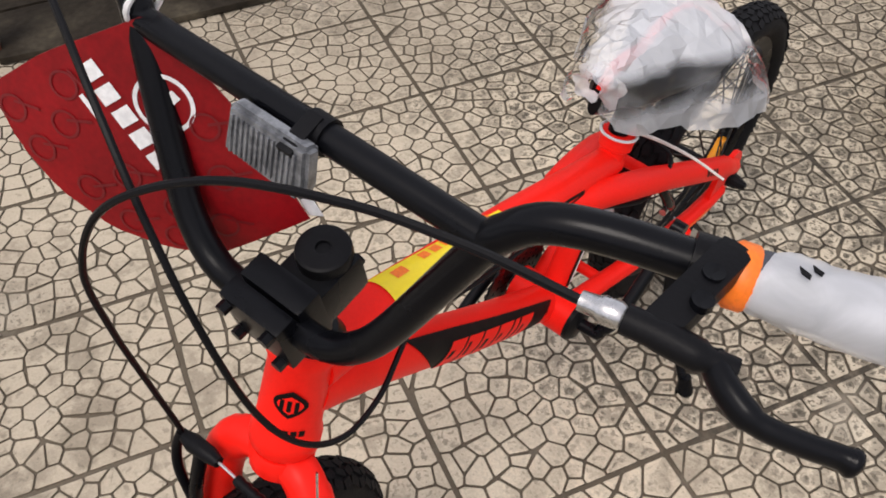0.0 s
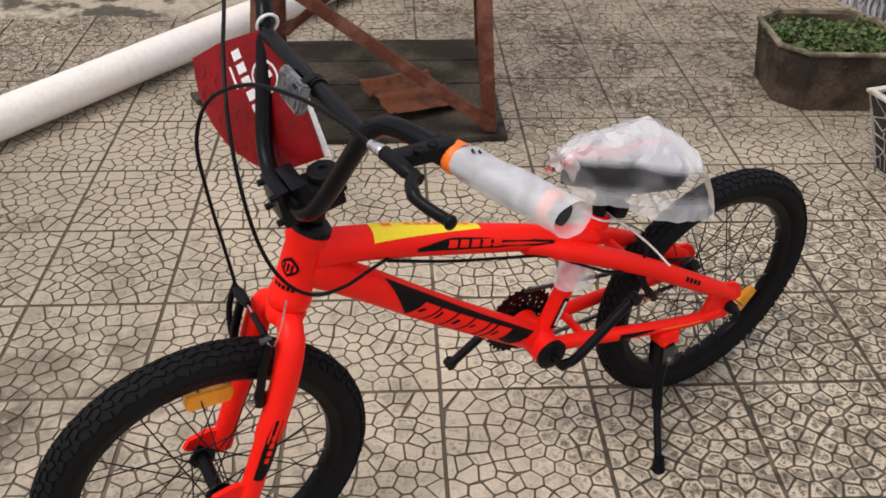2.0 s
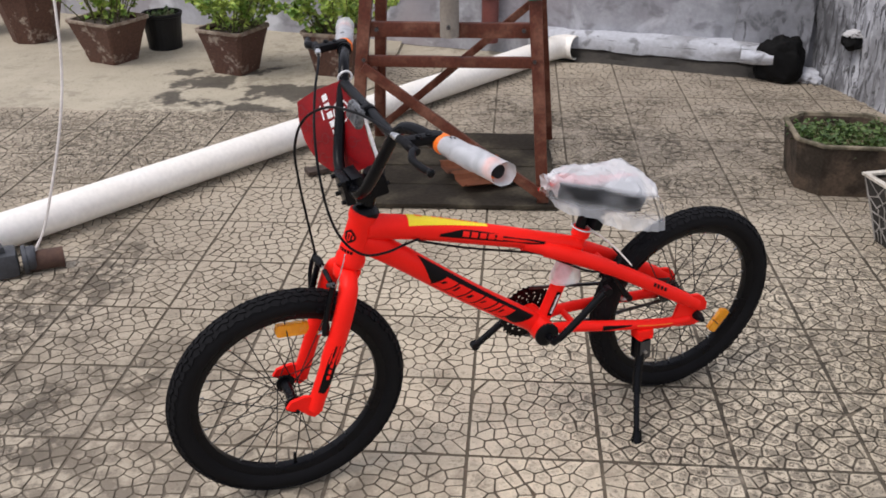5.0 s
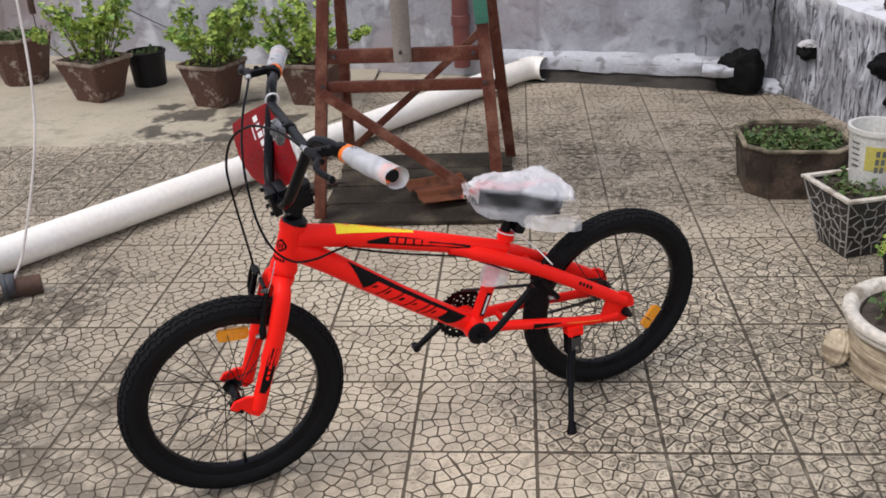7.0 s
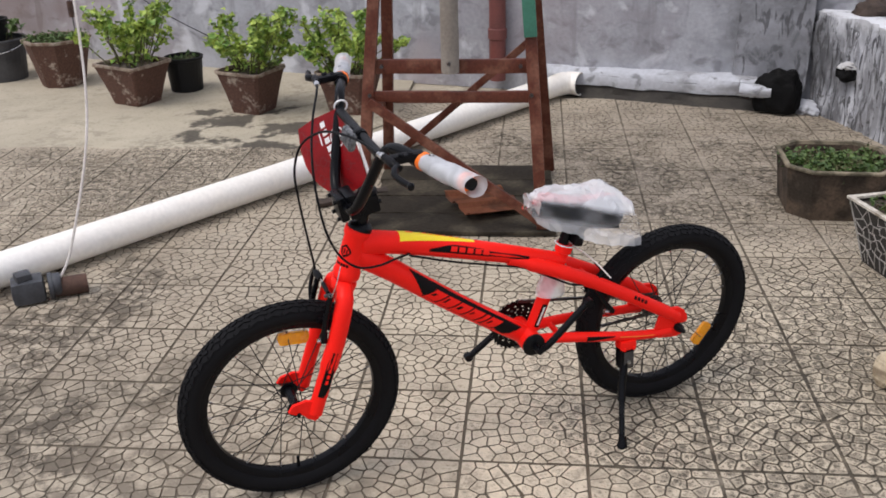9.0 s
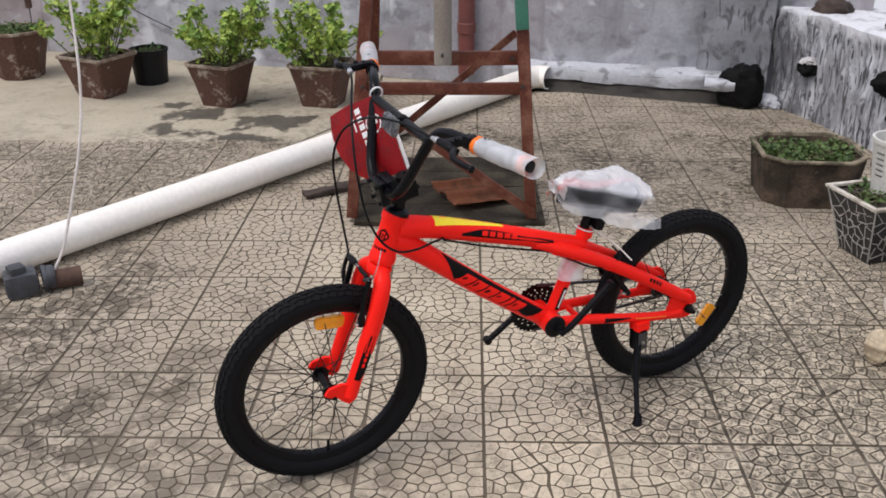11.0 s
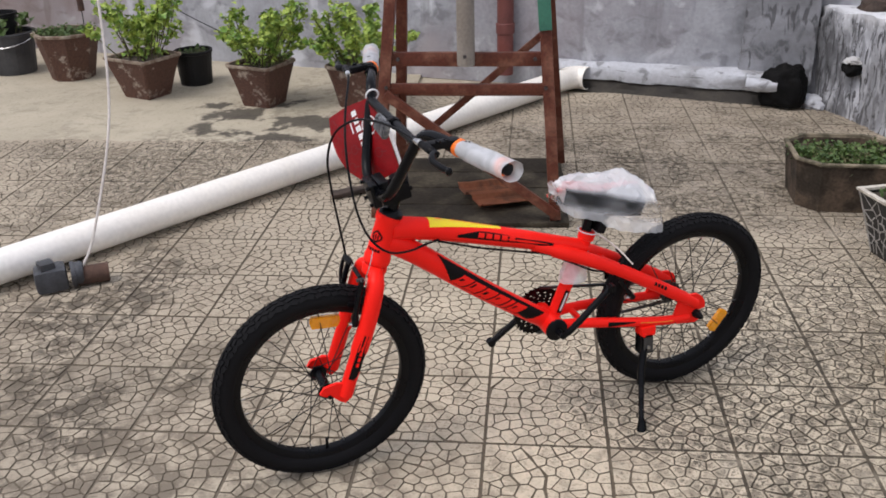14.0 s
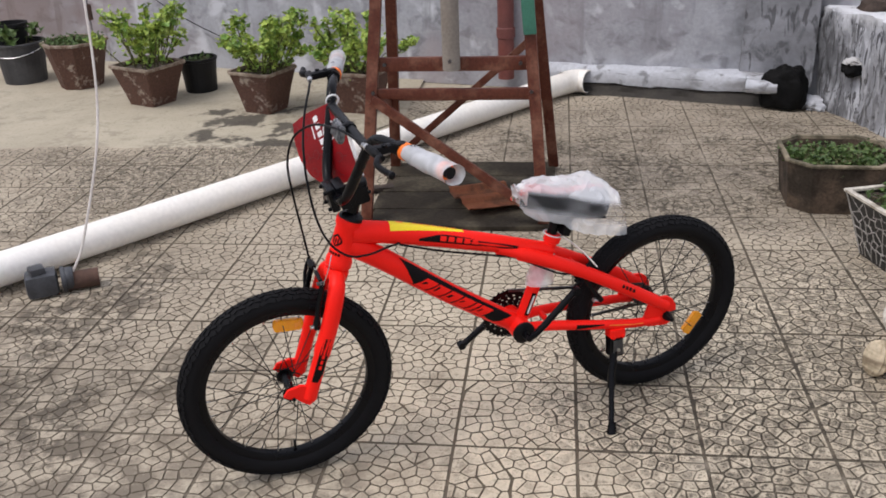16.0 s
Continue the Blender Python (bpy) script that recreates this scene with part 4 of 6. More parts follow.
print_ring("printed_emblem", 0.125, 0.050, 0.022, 0.0032, WHITE)
print_bar("printed_emblem_bar", 0.127, 0.052, 0.020, 0.008, 62, WHITE)
print_bar("printed_emblem_bar", 0.120, 0.044, 0.014, 0.005, 10, WHITE)
for k in range(6):
    print_bar("printed_letter_bar", 0.072 + 0.0145 * k, 0.050 - 0.011 * k, 0.0128, 0.0155, -38, WHITE)
print_bar("printed_small_bar", 0.080, 0.020, 0.030, 0.004, -38, WHITE)
rp = random.Random(5)
for a, b in ((0.02, -0.008), (0.045, -0.03), (0.06, 0.0), (0.085, -0.045), (0.11, -0.02), (0.12, -0.06), (0.15, -0.03), (0.155, -0.058), (0.175, 0.01), (0.185, -0.03), (0.155, 0.045), (0.055, 0.03)):
    print_ring("printed_wheel", a, b, 0.011, 0.002, TAGDARK)
    print_bar("printed_frame", a + 0.010, b + 0.008, 0.020, 0.0022, rp.uniform(-40, 40), TAGDARK)
bm = B()
p = [on_tag(0.172, 0.066, -0.004), on_tag(0.182, 0.066, -0.004), on_tag(tl + 0.008, 0.004, -0.004), on_tag(tl - 0.002, 0.0, -0.004)]
q = [v - tn * 0.001 for v in p]
vs = [bm.verts.new(v) for v in p + q]
for f in ((0, 1, 2, 3), (7, 6, 5, 4), (0, 4, 5, 1), (1, 5, 6, 2), (2, 6, 7, 3), (3, 7, 4, 0)):
    bm.faces.new([vs[k] for k in f])
part("card_edge", bm, WHITE, tag, "white inner fold of the card", smooth=False)


# ---- terrace: floor, walls ----
TS = 0.308


def voronoi_cells(seed, n=9.0):
    """Irregular rounded paving cells that fill one square tile."""
    rng = random.Random(seed)
    pts = []
    cx, cy = rng.choice(((-0.2, 0.45), (0.4, -0.25), (-0.3, -0.3)))
    ring = 0.0
    while ring < 1.9:
        ring += rng.uniform(0.85, 1.1) / n
        a, step = rng.random(), 1.0 / n / max(ring, 0.1)
        ang = -math.pi + step * a
        while ang < math.pi:
            rr = ring + rng.uniform(-0.27, 0.27) / n
            q = ang + rng.uniform(-0.36, 0.36) * step
            x, y = cx + rr * math.cos(q), cy + rr * math.sin(q)
            if 0.01 < x < 0.99 and 0.01 < y < 0.99:
                pts.append((x, y))
            ang += step * rng.uniform(0.75, 1.45)
    for turn in range(2):
        pull = 0.06 if turn == 0 else 0.0
        cells, centres = [], []
        for i, (px, py) in enumerate(pts):
            poly = [(0, 0), (1, 0), (1, 1), (0, 1)]
            for j, (qx, qy) in enumerate(pts):
                if i == j or abs(qx - px) + abs(qy - py) > 0.9:
                    continue
                mx, my, dx, dy = (px + qx) / 2, (py + qy) / 2, qx - px, qy - py
                out = []
                for k in range(len(poly)):
                    a, b = poly[k], poly[(k + 1) % len(poly)]
                    fa = (a[0] - mx) * dx + (a[1] - my) * dy
                    fb = (b[0] - mx) * dx + (b[1] - my) * dy
                    if fa <= 0:
                        out.append(a)
                    if fa * fb < 0:
                        t = fa / (fa - fb)
                        out.append((a[0] + (b[0] - a[0]) * t, a[1] + (b[1] - a[1]) * t))
                poly = out
                if len(poly) < 3:
                    break
            if len(poly) >= 3:
                cells.append(poly)
                centres.append((sum(p[0] for p in poly) / len(poly), sum(p[1] for p in poly) / len(poly)))
            else:
                centres.append((px, py))
        pts = [(px * (1 - pull) + cx * pull, py * (1 - pull) + cy * pull) for (px, py), (cx, cy) in zip(pts, centres)]
    return cells


def soften(poly, cut=0.07):
    """Corners cut, so that a cell reads as a worn pebble."""
    out = []
    for k in range(len(poly)):
        a, b, c = poly[k - 1], poly[k], poly[(k + 1) % len(poly)]
        out.append((b[0] + (a[0] - b[0]) * cut, b[1] + (a[1] - b[1]) * cut))
        out.append((b[0] + (c[0] - b[0]) * cut, b[1] + (c[1] - b[1]) * cut))
    return out


def inset(poly, d):
    """A convex polygon moved inwards by d, short edges dropped."""
    clean = [p for k, p in enumerate(poly) if math.dist(p, poly[k - 1]) > 0.006]
    if len(clean) < 3:
        return None
    cx, cy = sum(p[0] for p in clean) / len(clean), sum(p[1] for p in clean) / len(clean)
    n = len(clean)
    out = []
    for k in range(n):
        a, b, c = clean[k - 1], clean[k], clean[(k + 1) % n]
        u = Vector((b[0] - a[0], b[1] - a[1])).normalized()
        v = Vector((c[0] - b[0], c[1] - b[1])).normalized()
        nu, nv = Vector((-u.y, u.x)), Vector((-v.y, v.x))
        bis = (nu + nv)
        bis = bis / max(0.5, bis.length_squared) * 2 if bis.length > 1e-6 else nu
        q = Vector(b) + bis * d * (1 if bis.dot(Vector((cx, cy)) - Vector(b)) > 0 else -1)
        out.append((q.x, q.y))
    return out


def tile_mesh(seed, worn=0.0):
    rng = random.Random(seed + 50)
    verts, faces, mats = [], [], []

    def ring(poly, z):
        i0 = len(verts)
        verts.extend((x, y, z) for x, y in poly)
        return list(range(i0, i0 + len(poly)))

    e = TS / 2
    a = ring([(-e, -e), (e, -e), (e, e), (-e, e)], -0.012)
    b = ring([(-e, -e), (e, -e), (e, e), (-e, e)], -0.0042)
    for k in range(4):
        faces.append((a[k], a[(k + 1) % 4], b[(k + 1) % 4], b[k]))
        mats.append(1)
    faces.append(tuple(b))
    mats.append(1)
    for poly in voronoi_cells(seed):
        p = [((x - 0.5) * (TS - 0.0046), (y - 0.5) * (TS - 0.0046)) for x, y in poly]
        area = sum(p[k - 1][0] * p[k][1] - p[k][0] * p[k - 1][1] for k in range(len(p)))
        if area < 0:
            p = p[::-1]
        w = worn + rng.uniform(0.0008, 0.0016)
        p0, p1, p2, p3 = (inset(p, q) for q in (w, w + 0.0007, w + 0.0020, w + 0.0056))
        p0, p1, p2, p3 = (soften(q) if q else q for q in (p0, p1, p2, p3))
        if not (p0 and p1 and p2 and p3) or not len(p0) == len(p1) == len(p2) == len(p3):
            continue
        top = rng.uniform(-0.0014, 0.0)
        r0, r1, r2, r3 = ring(p0, -0.0043), ring(p1, top - 0.0009), ring(p2, top), ring(p3, top - 0.0003)
        m = len(r0)
        for lo, hi in ((r0, r1), (r1, r2), (r2, r3)):
            for k in range(m):
                faces.append((lo[k], lo[(k + 1) % m], hi[(k + 1) % m], hi[k]))
                mats.append(1 if lo is r0 else 0)
        faces.append(tuple(r3))
        mats.append(2)
    me = bpy.data.meshes.new("tile")
    me.from_pydata(verts, [], faces)
    me.polygons.foreach_set("material_index", mats)
    return me


def floor_mat(name, base, second, dust, fill, grime=1.0, damp=False, pits=0.0, sooty=0.6):
    """Worn cement: swept clean in the middle of the terrace, silted with dust towards the walls, grimy in patches, flecked with lichen."""
    m = mat(name, base, 0.8, second, 3.5, 0.8, 220, 0.3, fine=0.09, spec=0.3)
    n, l = m.node_tree.nodes, m.node_tree.links
    bsdf = n["Principled BSDF"]
    out = bsdf.inputs["Base Color"].links[0].from_socket
    geo = n.new("ShaderNodeNewGeometry")
    info = n.new("ShaderNodeObjectInfo")

    def noise_of(scale, detail, lo, hi, top, rough=0.55):
        t = n.new("ShaderNodeTexNoise")
        t.inputs["Scale"].default_value, t.inputs["Detail"].default_value, t.inputs["Roughness"].default_value = scale, detail, rough
        l.new(geo.outputs["Position"], t.inputs["Vector"])
        r = n.new("ShaderNodeMapRange")
        r.inputs[1].default_value, r.inputs[2].default_value, r.inputs[4].default_value = lo, hi, top
        l.new(t.outputs[0], r.inputs[0])
        return r.outputs[0]

    def patch(cx, cy, inner, outer):
        """1 within inner metres of a place, 0 past outer, ragged between."""
        d = n.new("ShaderNodeVectorMath")
        d.operation = "DISTANCE"
        d.inputs[1].default_value = (cx, cy, 0)
        l.new(geo.outputs["Position"], d.inputs[0])
        w = noise_of(2.4, 5, 0.3, 0.7, 0.9)
        add = n.new("ShaderNodeMath")
        l.new(d.outputs["Value"], add.inputs[0])
        l.new(w, add.inputs[1])
        r = n.new("ShaderNodeMapRange")
        r.inputs[1].default_value, r.inputs[2].default_value, r.inputs[3].default_value, r.inputs[4].default_value = inner + 0.45, outer + 0.45, 1.0, 0.0
        l.new(add.outputs[0], r.inputs[0])
        return r.outputs[0]

    def calc(op, a, b):
        q = n.new("ShaderNodeMath")
        q.operation, q.use_clamp = op, True
        for k, v in enumerate((a, b)):
            if isinstance(v, float):
                q.inputs[k].default_value = v
            else:
                l.new(v, q.inputs[k])
        return q.outputs[0]

    def blend(fac, colour):
        nonlocal out
        mx = n.new("ShaderNodeMix")
        mx.data_type = "RGBA"
        mx.inputs[7].default_value = (*colour, 1)
        l.new(fac, mx.inputs[0])
        l.new(out, mx.inputs[6])
        out = mx.outputs[2]

    tone = n.new("ShaderNodeMapRange")
    tone.inputs[3].default_value, tone.inputs[4].default_value = 0.88, 1.08
    l.new(info.outputs["Random"], tone.inputs[0])
    v = n.new("ShaderNodeVectorMath")
    v.operation = "SCALE"
    l.new(out, v.inputs[0])
    l.new(tone.outputs[0], v.inputs["Scale"])
    out = v.outputs[0]
    clean = patch(0.15, -0.15, 0.6, 1.7)
    blend(calc("MULTIPLY", calc("SUBTRACT", 1.0, clean), fill), dust)
    # grey-brown dust by the far wall
    film_of_dust = calc("MULTIPLY", calc("MAXIMUM", patch(0.75, 2.6, 0.45, 1.5), patch(-0.2, 2.7, 0.2, 1.0)), 0.48 if sooty < 0.7 else 0.15)
    blend(film_of_dust, (0.261, 0.222, 0.174))
    # brown silt near the pipe, black grime by the planters
    silt = calc("MAXIMUM", calc("MULTIPLY", patch(-2.0, 0.45, 0.4, 1.0), 0.75), patch(-1.35, -0.50, 0.5, 1.2))
    blend(calc("MULTIPLY", calc("MULTIPLY", silt, noise_of(9.0, 8, 0.43, 0.55, 1.0, 0.7)), 0.8), (0.1, 0.078, 0.057))
    # broad grey-brown darkening on the near floor, right and left of the bicycle
    worn = calc("MAXIMUM", calc("MULTIPLY", patch(1.0, -0.35, 0.3, 1.1), 0.42), calc("MULTIPLY", patch(-1.25, -0.55, 0.4, 1.2), 0.36))
    blend(worn, (0.255, 0.222, 0.172))
    # a dark smear where water ran off from the pipe
    smear = calc("MAXIMUM", calc("MAXIMUM", patch(-1.50, 0.86, 0.05, 0.18), patch(-1.55, 0.60, 0.08, 0.22)), calc("MAXIMUM", patch(-1.57, 0.34, 0.12, 0.28), patch(-1.50, 0.04, 0.08, 0.26)))
    blend(calc("MULTIPLY", calc("MULTIPLY", smear, noise_of(18.0, 7, 0.45, 0.53, 1.0, 0.7)), 0.55), (0.044, 0.037, 0.028))
    soot = calc("MAXIMUM", calc("MAXIMUM", patch(0.70, 0.40, 0.4, 1.1), patch(0.95, -0.45, 0.4, 1.0)), calc("MAXIMUM", calc("MAXIMUM", patch(-1.9, 2.05, 0.3, 0.8), patch(0.60, -0.15, 0.3, 0.9)), calc("MULTIPLY", patch(0.25, 1.85, 0.35, 1.0), 0.6)))
    blend(calc("MULTIPLY", calc("MULTIPLY", soot, noise_of(30.0, 6, 0.47 - 0.2 * max(0.0, sooty - 0.6), 0.54, 1.0, 0.68)), sooty), (0.052, 0.044, 0.033))
    blend(noise_of(1.5, 9, 0.46, 0.64, 0.34 * grime, 0.7), (0.148, 0.122, 0.087))
    blend(calc("MULTIPLY", noise_of(1.1, 6, 0.44, 0.56, 1.0), noise_of(11.0, 8, 0.50, 0.58, 0.5 * grime, 0.7)), (0.104, 0.083, 0.057))
    blend(noise_of(70.0, 3, 0.60, 0.66, 0.45 * grime), (0.087, 0.074, 0.052))
    blend(noise_of(5.0, 7, 0.60, 0.72, 0.4), (0.435, 0.392, 0.313))
    # lichen and old dirt in ragged bands by the far wall
    far = calc("MAXIMUM", patch(0.55, 2.15, 0.55, 1.2), patch(-0.55, 2.55, 0.3, 0.9))
    blend(calc("MULTIPLY", far, calc("MULTIPLY", noise_of(2.6, 5, 0.42, 0.56, 1.0), noise_of(34.0, 6, 0.46, 0.54, 0.85, 0.68))), (0.060, 0.050, 0.036))
    blend(calc("MULTIPLY", far, noise_of(7.0, 6, 0.52, 0.60, 0.35, 0.6)), (0.46, 0.40, 0.32))
    if pits:
        # etched, blackened hollows in the middle of the cells
        blend(calc("MULTIPLY", calc("MAXIMUM", soot, noise_of(2.6, 4, 0.52, 0.64, 0.6)), noise_of(105.0, 2, 0.57, 0.60, pits)), (0.087, 0.074, 0.052))
        blend(calc("MULTIPLY", soot, noise_of(55.0, 3, 0.54, 0.57, 0.75)), (0.060, 0.052, 0.038))
    if damp:
        wet = calc("MAXIMUM", calc("MAXIMUM", patch(-1.98, 2.80, 0.04, 0.13), patch(-1.36, 2.70, 0.14, 0.20)), calc("MAXIMUM", patch(-1.76, 2.74, 0.13, 0.19), patch(-1.56, 2.71, 0.16, 0.21)))
        blend(calc("MULTIPLY", wet, 0.85), (0.052, 0.045, 0.037))
    l.new(out, bsdf.inputs["Base Color"])
    return m


TILETOP = floor_mat("worn_cream_cement_tile", (0.668, 0.585, 0.440), (0.565, 0.490, 0.365), (0.372, 0.318, 0.245), 0.68, 0.75)
TILECORE = floor_mat("etched_cream_cement_tile", (0.660, 0.576, 0.436), (0.555, 0.480, 0.360), (0.355, 0.305, 0.235), 0.68, 0.75, pits=0.85)
GROOVE = floor_mat("grimy_groove", (0.105, 0.086, 0.060), (0.150, 0.122, 0.086), (0.085, 0.070, 0.052), 0.30, 0.5, sooty=0.95)
CONCRETE = floor_mat("dusty_concrete", (0.530, 0.475, 0.365), (0.425, 0.380, 0.285), (0.475, 0.425, 0.325), 0.5, 0.7, damp=True)
bm = box(B(), (9.2, 9.6, 0.2), pose(-1.6, -0.35, -0.113))
floor = tagged(part("floor", bm, CONCRETE, smooth=False), "rough grey-brown concrete terrace floor", "floor", kind="structure")


bm = B()
nx, ny = 110, 40
rows = []
for i in range(nx + 1):
    x = -6.05 + 5.15 * i / nx
    y0 = 2.40 + 0.055 * noise.noise(Vector((x * 2.2, 0, 3))) + 0.02 * noise.noise(Vector((x * 9, 0, 8)))
    if x > -1.25:
        y0 += (x + 1.25) * 1.6
    col = []
    for j in range(ny + 1):
        f = j / ny
        y = y0 + (5.35 - y0) * f
        z = 0.010 * min(1, (y - y0) / 0.07) - 0.0085 + 0.003 * noise.noise(Vector((x * 3, y * 3, 0))) + 0.002 * noise.noise(Vector((x * 14, y * 14, 5)))
        col.append(bm.verts.new((x, y, z + 0.002)))
    rows.append(col)
for a, b in zip(rows, rows[1:]):
    for j in range(ny):
        bm.faces.new((a[j], b[j], b[j + 1], a[j + 1]))
tagged(part("pavement_screed", bm, CONCRETE), "pale cement screed with damp stains along the wall", "pavement", kind="structure")


def tall_wall(name, x0, y0, x1, y1, height, thick, material, label, side=1, rough=1.0, step=0.08):
    """A wall from one floor corner to the other, with thickness on the outer side, uneven like hand-laid render."""
    L = math.dist((x0, y0), (x1, y1))
    a = math.atan2(y1 - y0, x1 - x0)
    bm = B()
    nx, nz = max(2, int(L / step)), max(2, int(height / step))
    grid = []
    for j in range(nz + 1):
        row = []
        for i in range(nx + 1):
            u, h = L * i / nx, height * j / nz
            off = 0.012 * noise.noise(Vector((u * 2.1, h * 2.1, a))) + 0.006 * noise.noise(Vector((u * 9, h * 9, a + 3)))
            if rough > 1.5:
                off += 0.016 * (abs(noise.noise(Vector((u * 11 + h * 5, h * 2.2, 9)))) - 0.2) + 0.007 * noise.noise(Vector((u * 26 + h * 8, h * 6, 4)))
            row.append(bm.verts.new((u, -side * off * rough, h + (0.02 * rough * noise.noise(Vector((u * 3, 7, a))) if j == nz else 0))))
        grid.append(row)
    for j in range(nz):
        for i in range(nx):
            bm.faces.new((grid[j][i], grid[j][i + 1], grid[j + 1][i + 1], grid[j + 1][i]))
    back = [bm.verts.new((u, side * thick, h)) for u, h in ((0, 0), (L, 0), (L, height), (0, height))]
    bm.faces.new(back)
    bm.faces.new([r[0] for r in grid] + [back[3], back[0]])
    bm.faces.new([r[-1] for r in grid] + [back[2], back[1]])
    bm.faces.new(grid[-1] + [back[2], back[3]])
    bm.faces.new(grid[0] + [back[1], back[0]])
    ob = part(name, bm, material)
    ob.matrix_world = pose(x0, y0, -0.01, 0, 0, math.degrees(a))
    return tagged(ob, label, "wall", kind="structure")


def wall_mat(name, base, layers, rough=0.85, bump=0.5, stains=()):
    """Old render: washes of paint, patches, drips and scratches."""
    m = mat(name, base, rough, [v * 0.8 for v in base], 2.0, 0.6, 45, bump, fine=0.1)
    n, l = m.node_tree.nodes, m.node_tree.links
    bsdf = n["Principled BSDF"]
    out = bsdf.inputs["Base Color"].links[0].from_socket
    tc = n.new("ShaderNodeTexCoord")
    for stretch, scale, lo, hi, amount, colour in layers:
        mp = n.new("ShaderNodeMapping")
        mp.inputs["Scale"].default_value = stretch
        t = n.new("ShaderNodeTexNoise")
        t.inputs["Scale"].default_value, t.inputs["Detail"].default_value, t.inputs["Distortion"].default_value = scale, 7, 0.4
        l.new(tc.outputs["Object"], mp.inputs[0])
        l.new(mp.outputs[0], t.inputs["Vector"])
        r = n.new("ShaderNodeMapRange")
        r.inputs[1].default_value, r.inputs[2].default_value, r.inputs[4].default_value = lo, hi, amount
        l.new(t.outputs[0], r.inputs[0])
        mx = n.new("ShaderNodeMix")
        mx.data_type = "RGBA"
        mx.inputs[7].default_value = (*colour, 1)
        l.new(r.outputs[0], mx.inputs[0])
        l.new(out, mx.inputs[6])
        out = mx.outputs[2]
    for place, inner, outer, amount, colour in stains:
        d, t, add, r, mx = (n.new("ShaderNode" + k) for k in ("VectorMath", "TexNoise", "Math", "MapRange", "Mix"))
        d.operation = "DISTANCE"
        d.inputs[1].default_value = place
        t.inputs["Scale"].default_value, t.inputs["Detail"].default_value = 5, 6
        r.inputs[1].default_value, r.inputs[2].default_value, r.inputs[3].default_value, r.inputs[4].default_value = inner + 0.5, outer + 0.5, amount, 0.0
        l.new(tc.outputs["Object"], d.inputs[0])
        l.new(tc.outputs["Object"], t.inputs["Vector"])
        l.new(d.outputs["Value"], add.inputs[0])
        l.new(t.outputs[0], add.inputs[1])
        l.new(add.outputs[0], r.inputs[0])
        mx.data_type = "RGBA"
        mx.inputs[7].default_value = (*colour, 1)
        l.new(r.outputs[0], mx.inputs[0])
        l.new(out, mx.inputs[6])
        out = mx.outputs[2]
    l.new(out, bsdf.inputs["Base Color"])
    return m


# NORTHWALL and EASTWALL each get a darker patch by their shared corner
NORTHWALL = wall_mat("blue_grey_limewash", (0.374, 0.383, 0.413), [((1, 1, 1), 1.1, 0.46, 0.58, 0.75, (0.539, 0.557, 0.6)), ((1, 1, 1), 2.4, 0.52, 0.62, 0.5, (0.235, 0.222, 0.244)), ((1, 1, 1.6), 7, 0.54, 0.64, 0.6, (0.148, 0.148, 0.157)), ((0.6, 1, 0.5), 1.7, 0.54, 0.64, 0.45, (0.418, 0.348, 0.348)), ((1, 1, 1), 5.0, 0.56, 0.66, 0.8, (0.626, 0.644, 0.679)), ((3, 3, 0.4), 3.0, 0.58, 0.66, 0.5, (0.174, 0.174, 0.183))], stains=[((7.62, 0, 0.25), 0.2, 0.55, 0.75, (0.087, 0.091, 0.1)), ((2.25, 0, 0.45), 0.3, 1.1, 0.7, (0.17, 0.115, 0.10)), ((6.2, 0, 0.55), 0.1, 0.6, 0.4, (0.25, 0.20, 0.21))])
EASTWALL = wall_mat("streaked_whitewash", (0.452, 0.465, 0.496), [((7, 7, 1.5), 3.4, 0.49, 0.58, 0.8, (0.174, 0.178, 0.191)), ((6, 6, 1.6), 5, 0.52, 0.62, 0.8, (0.661, 0.679, 0.713)), ((9, 9, 1.3), 6, 0.55, 0.59, 0.9, (0.035, 0.035, 0.039)), ((1, 1, 1), 2.2, 0.54, 0.66, 0.5, (0.131, 0.131, 0.135)), ((1, 1, 1), 30, 0.59, 0.66, 0.7, (0.035, 0.035, 0.03))], bump=0.9, stains=[((0.05, 0, 0.20), 0.28, 0.62, 0.8, (0.052, 0.052, 0.054))])
top_coat = EASTWALL.node_tree
geo = top_coat.nodes.new("ShaderNodeNewGeometry")
drip = top_coat.nodes.new("ShaderNodeTexNoise")
drip.inputs["Scale"].default_value, drip.inputs["Detail"].default_value = 7, 5
height = top_coat.nodes.new("ShaderNodeSeparateXYZ")
ragged = top_coat.nodes.new("ShaderNodeMath")
ragged.operation = "MULTIPLY_ADD"
ragged.inputs[1].default_value = 0.16
edge = top_coat.nodes.new("ShaderNodeMapRange")
edge.inputs[1].default_value, edge.inputs[2].default_value, edge.inputs[4].default_value = 0.56, 0.60, 0.9
coat = top_coat.nodes.new("ShaderNodeMix")
coat.data_type = "RGBA"
coat.inputs[7].default_value = (0.72, 0.735, 0.76, 1)
wall_bsdf = top_coat.nodes["Principled BSDF"]
top_coat.links.new(geo.outputs["Position"], height.inputs[0])
top_coat.links.new(geo.outputs["Position"], drip.inputs["Vector"])
top_coat.links.new(drip.outputs[0], ragged.inputs[0])
top_coat.links.new(height.outputs["Z"], ragged.inputs[2])
top_coat.links.new(ragged.outputs[0], edge.inputs[0])
top_coat.links.new(edge.outputs[0], coat.inputs[0])
top_coat.links.new(wall_bsdf.inputs["Base Color"].links[0].from_socket, coat.inputs[6])
top_coat.links.new(coat.outputs[2], wall_bsdf.inputs["Base Color"])
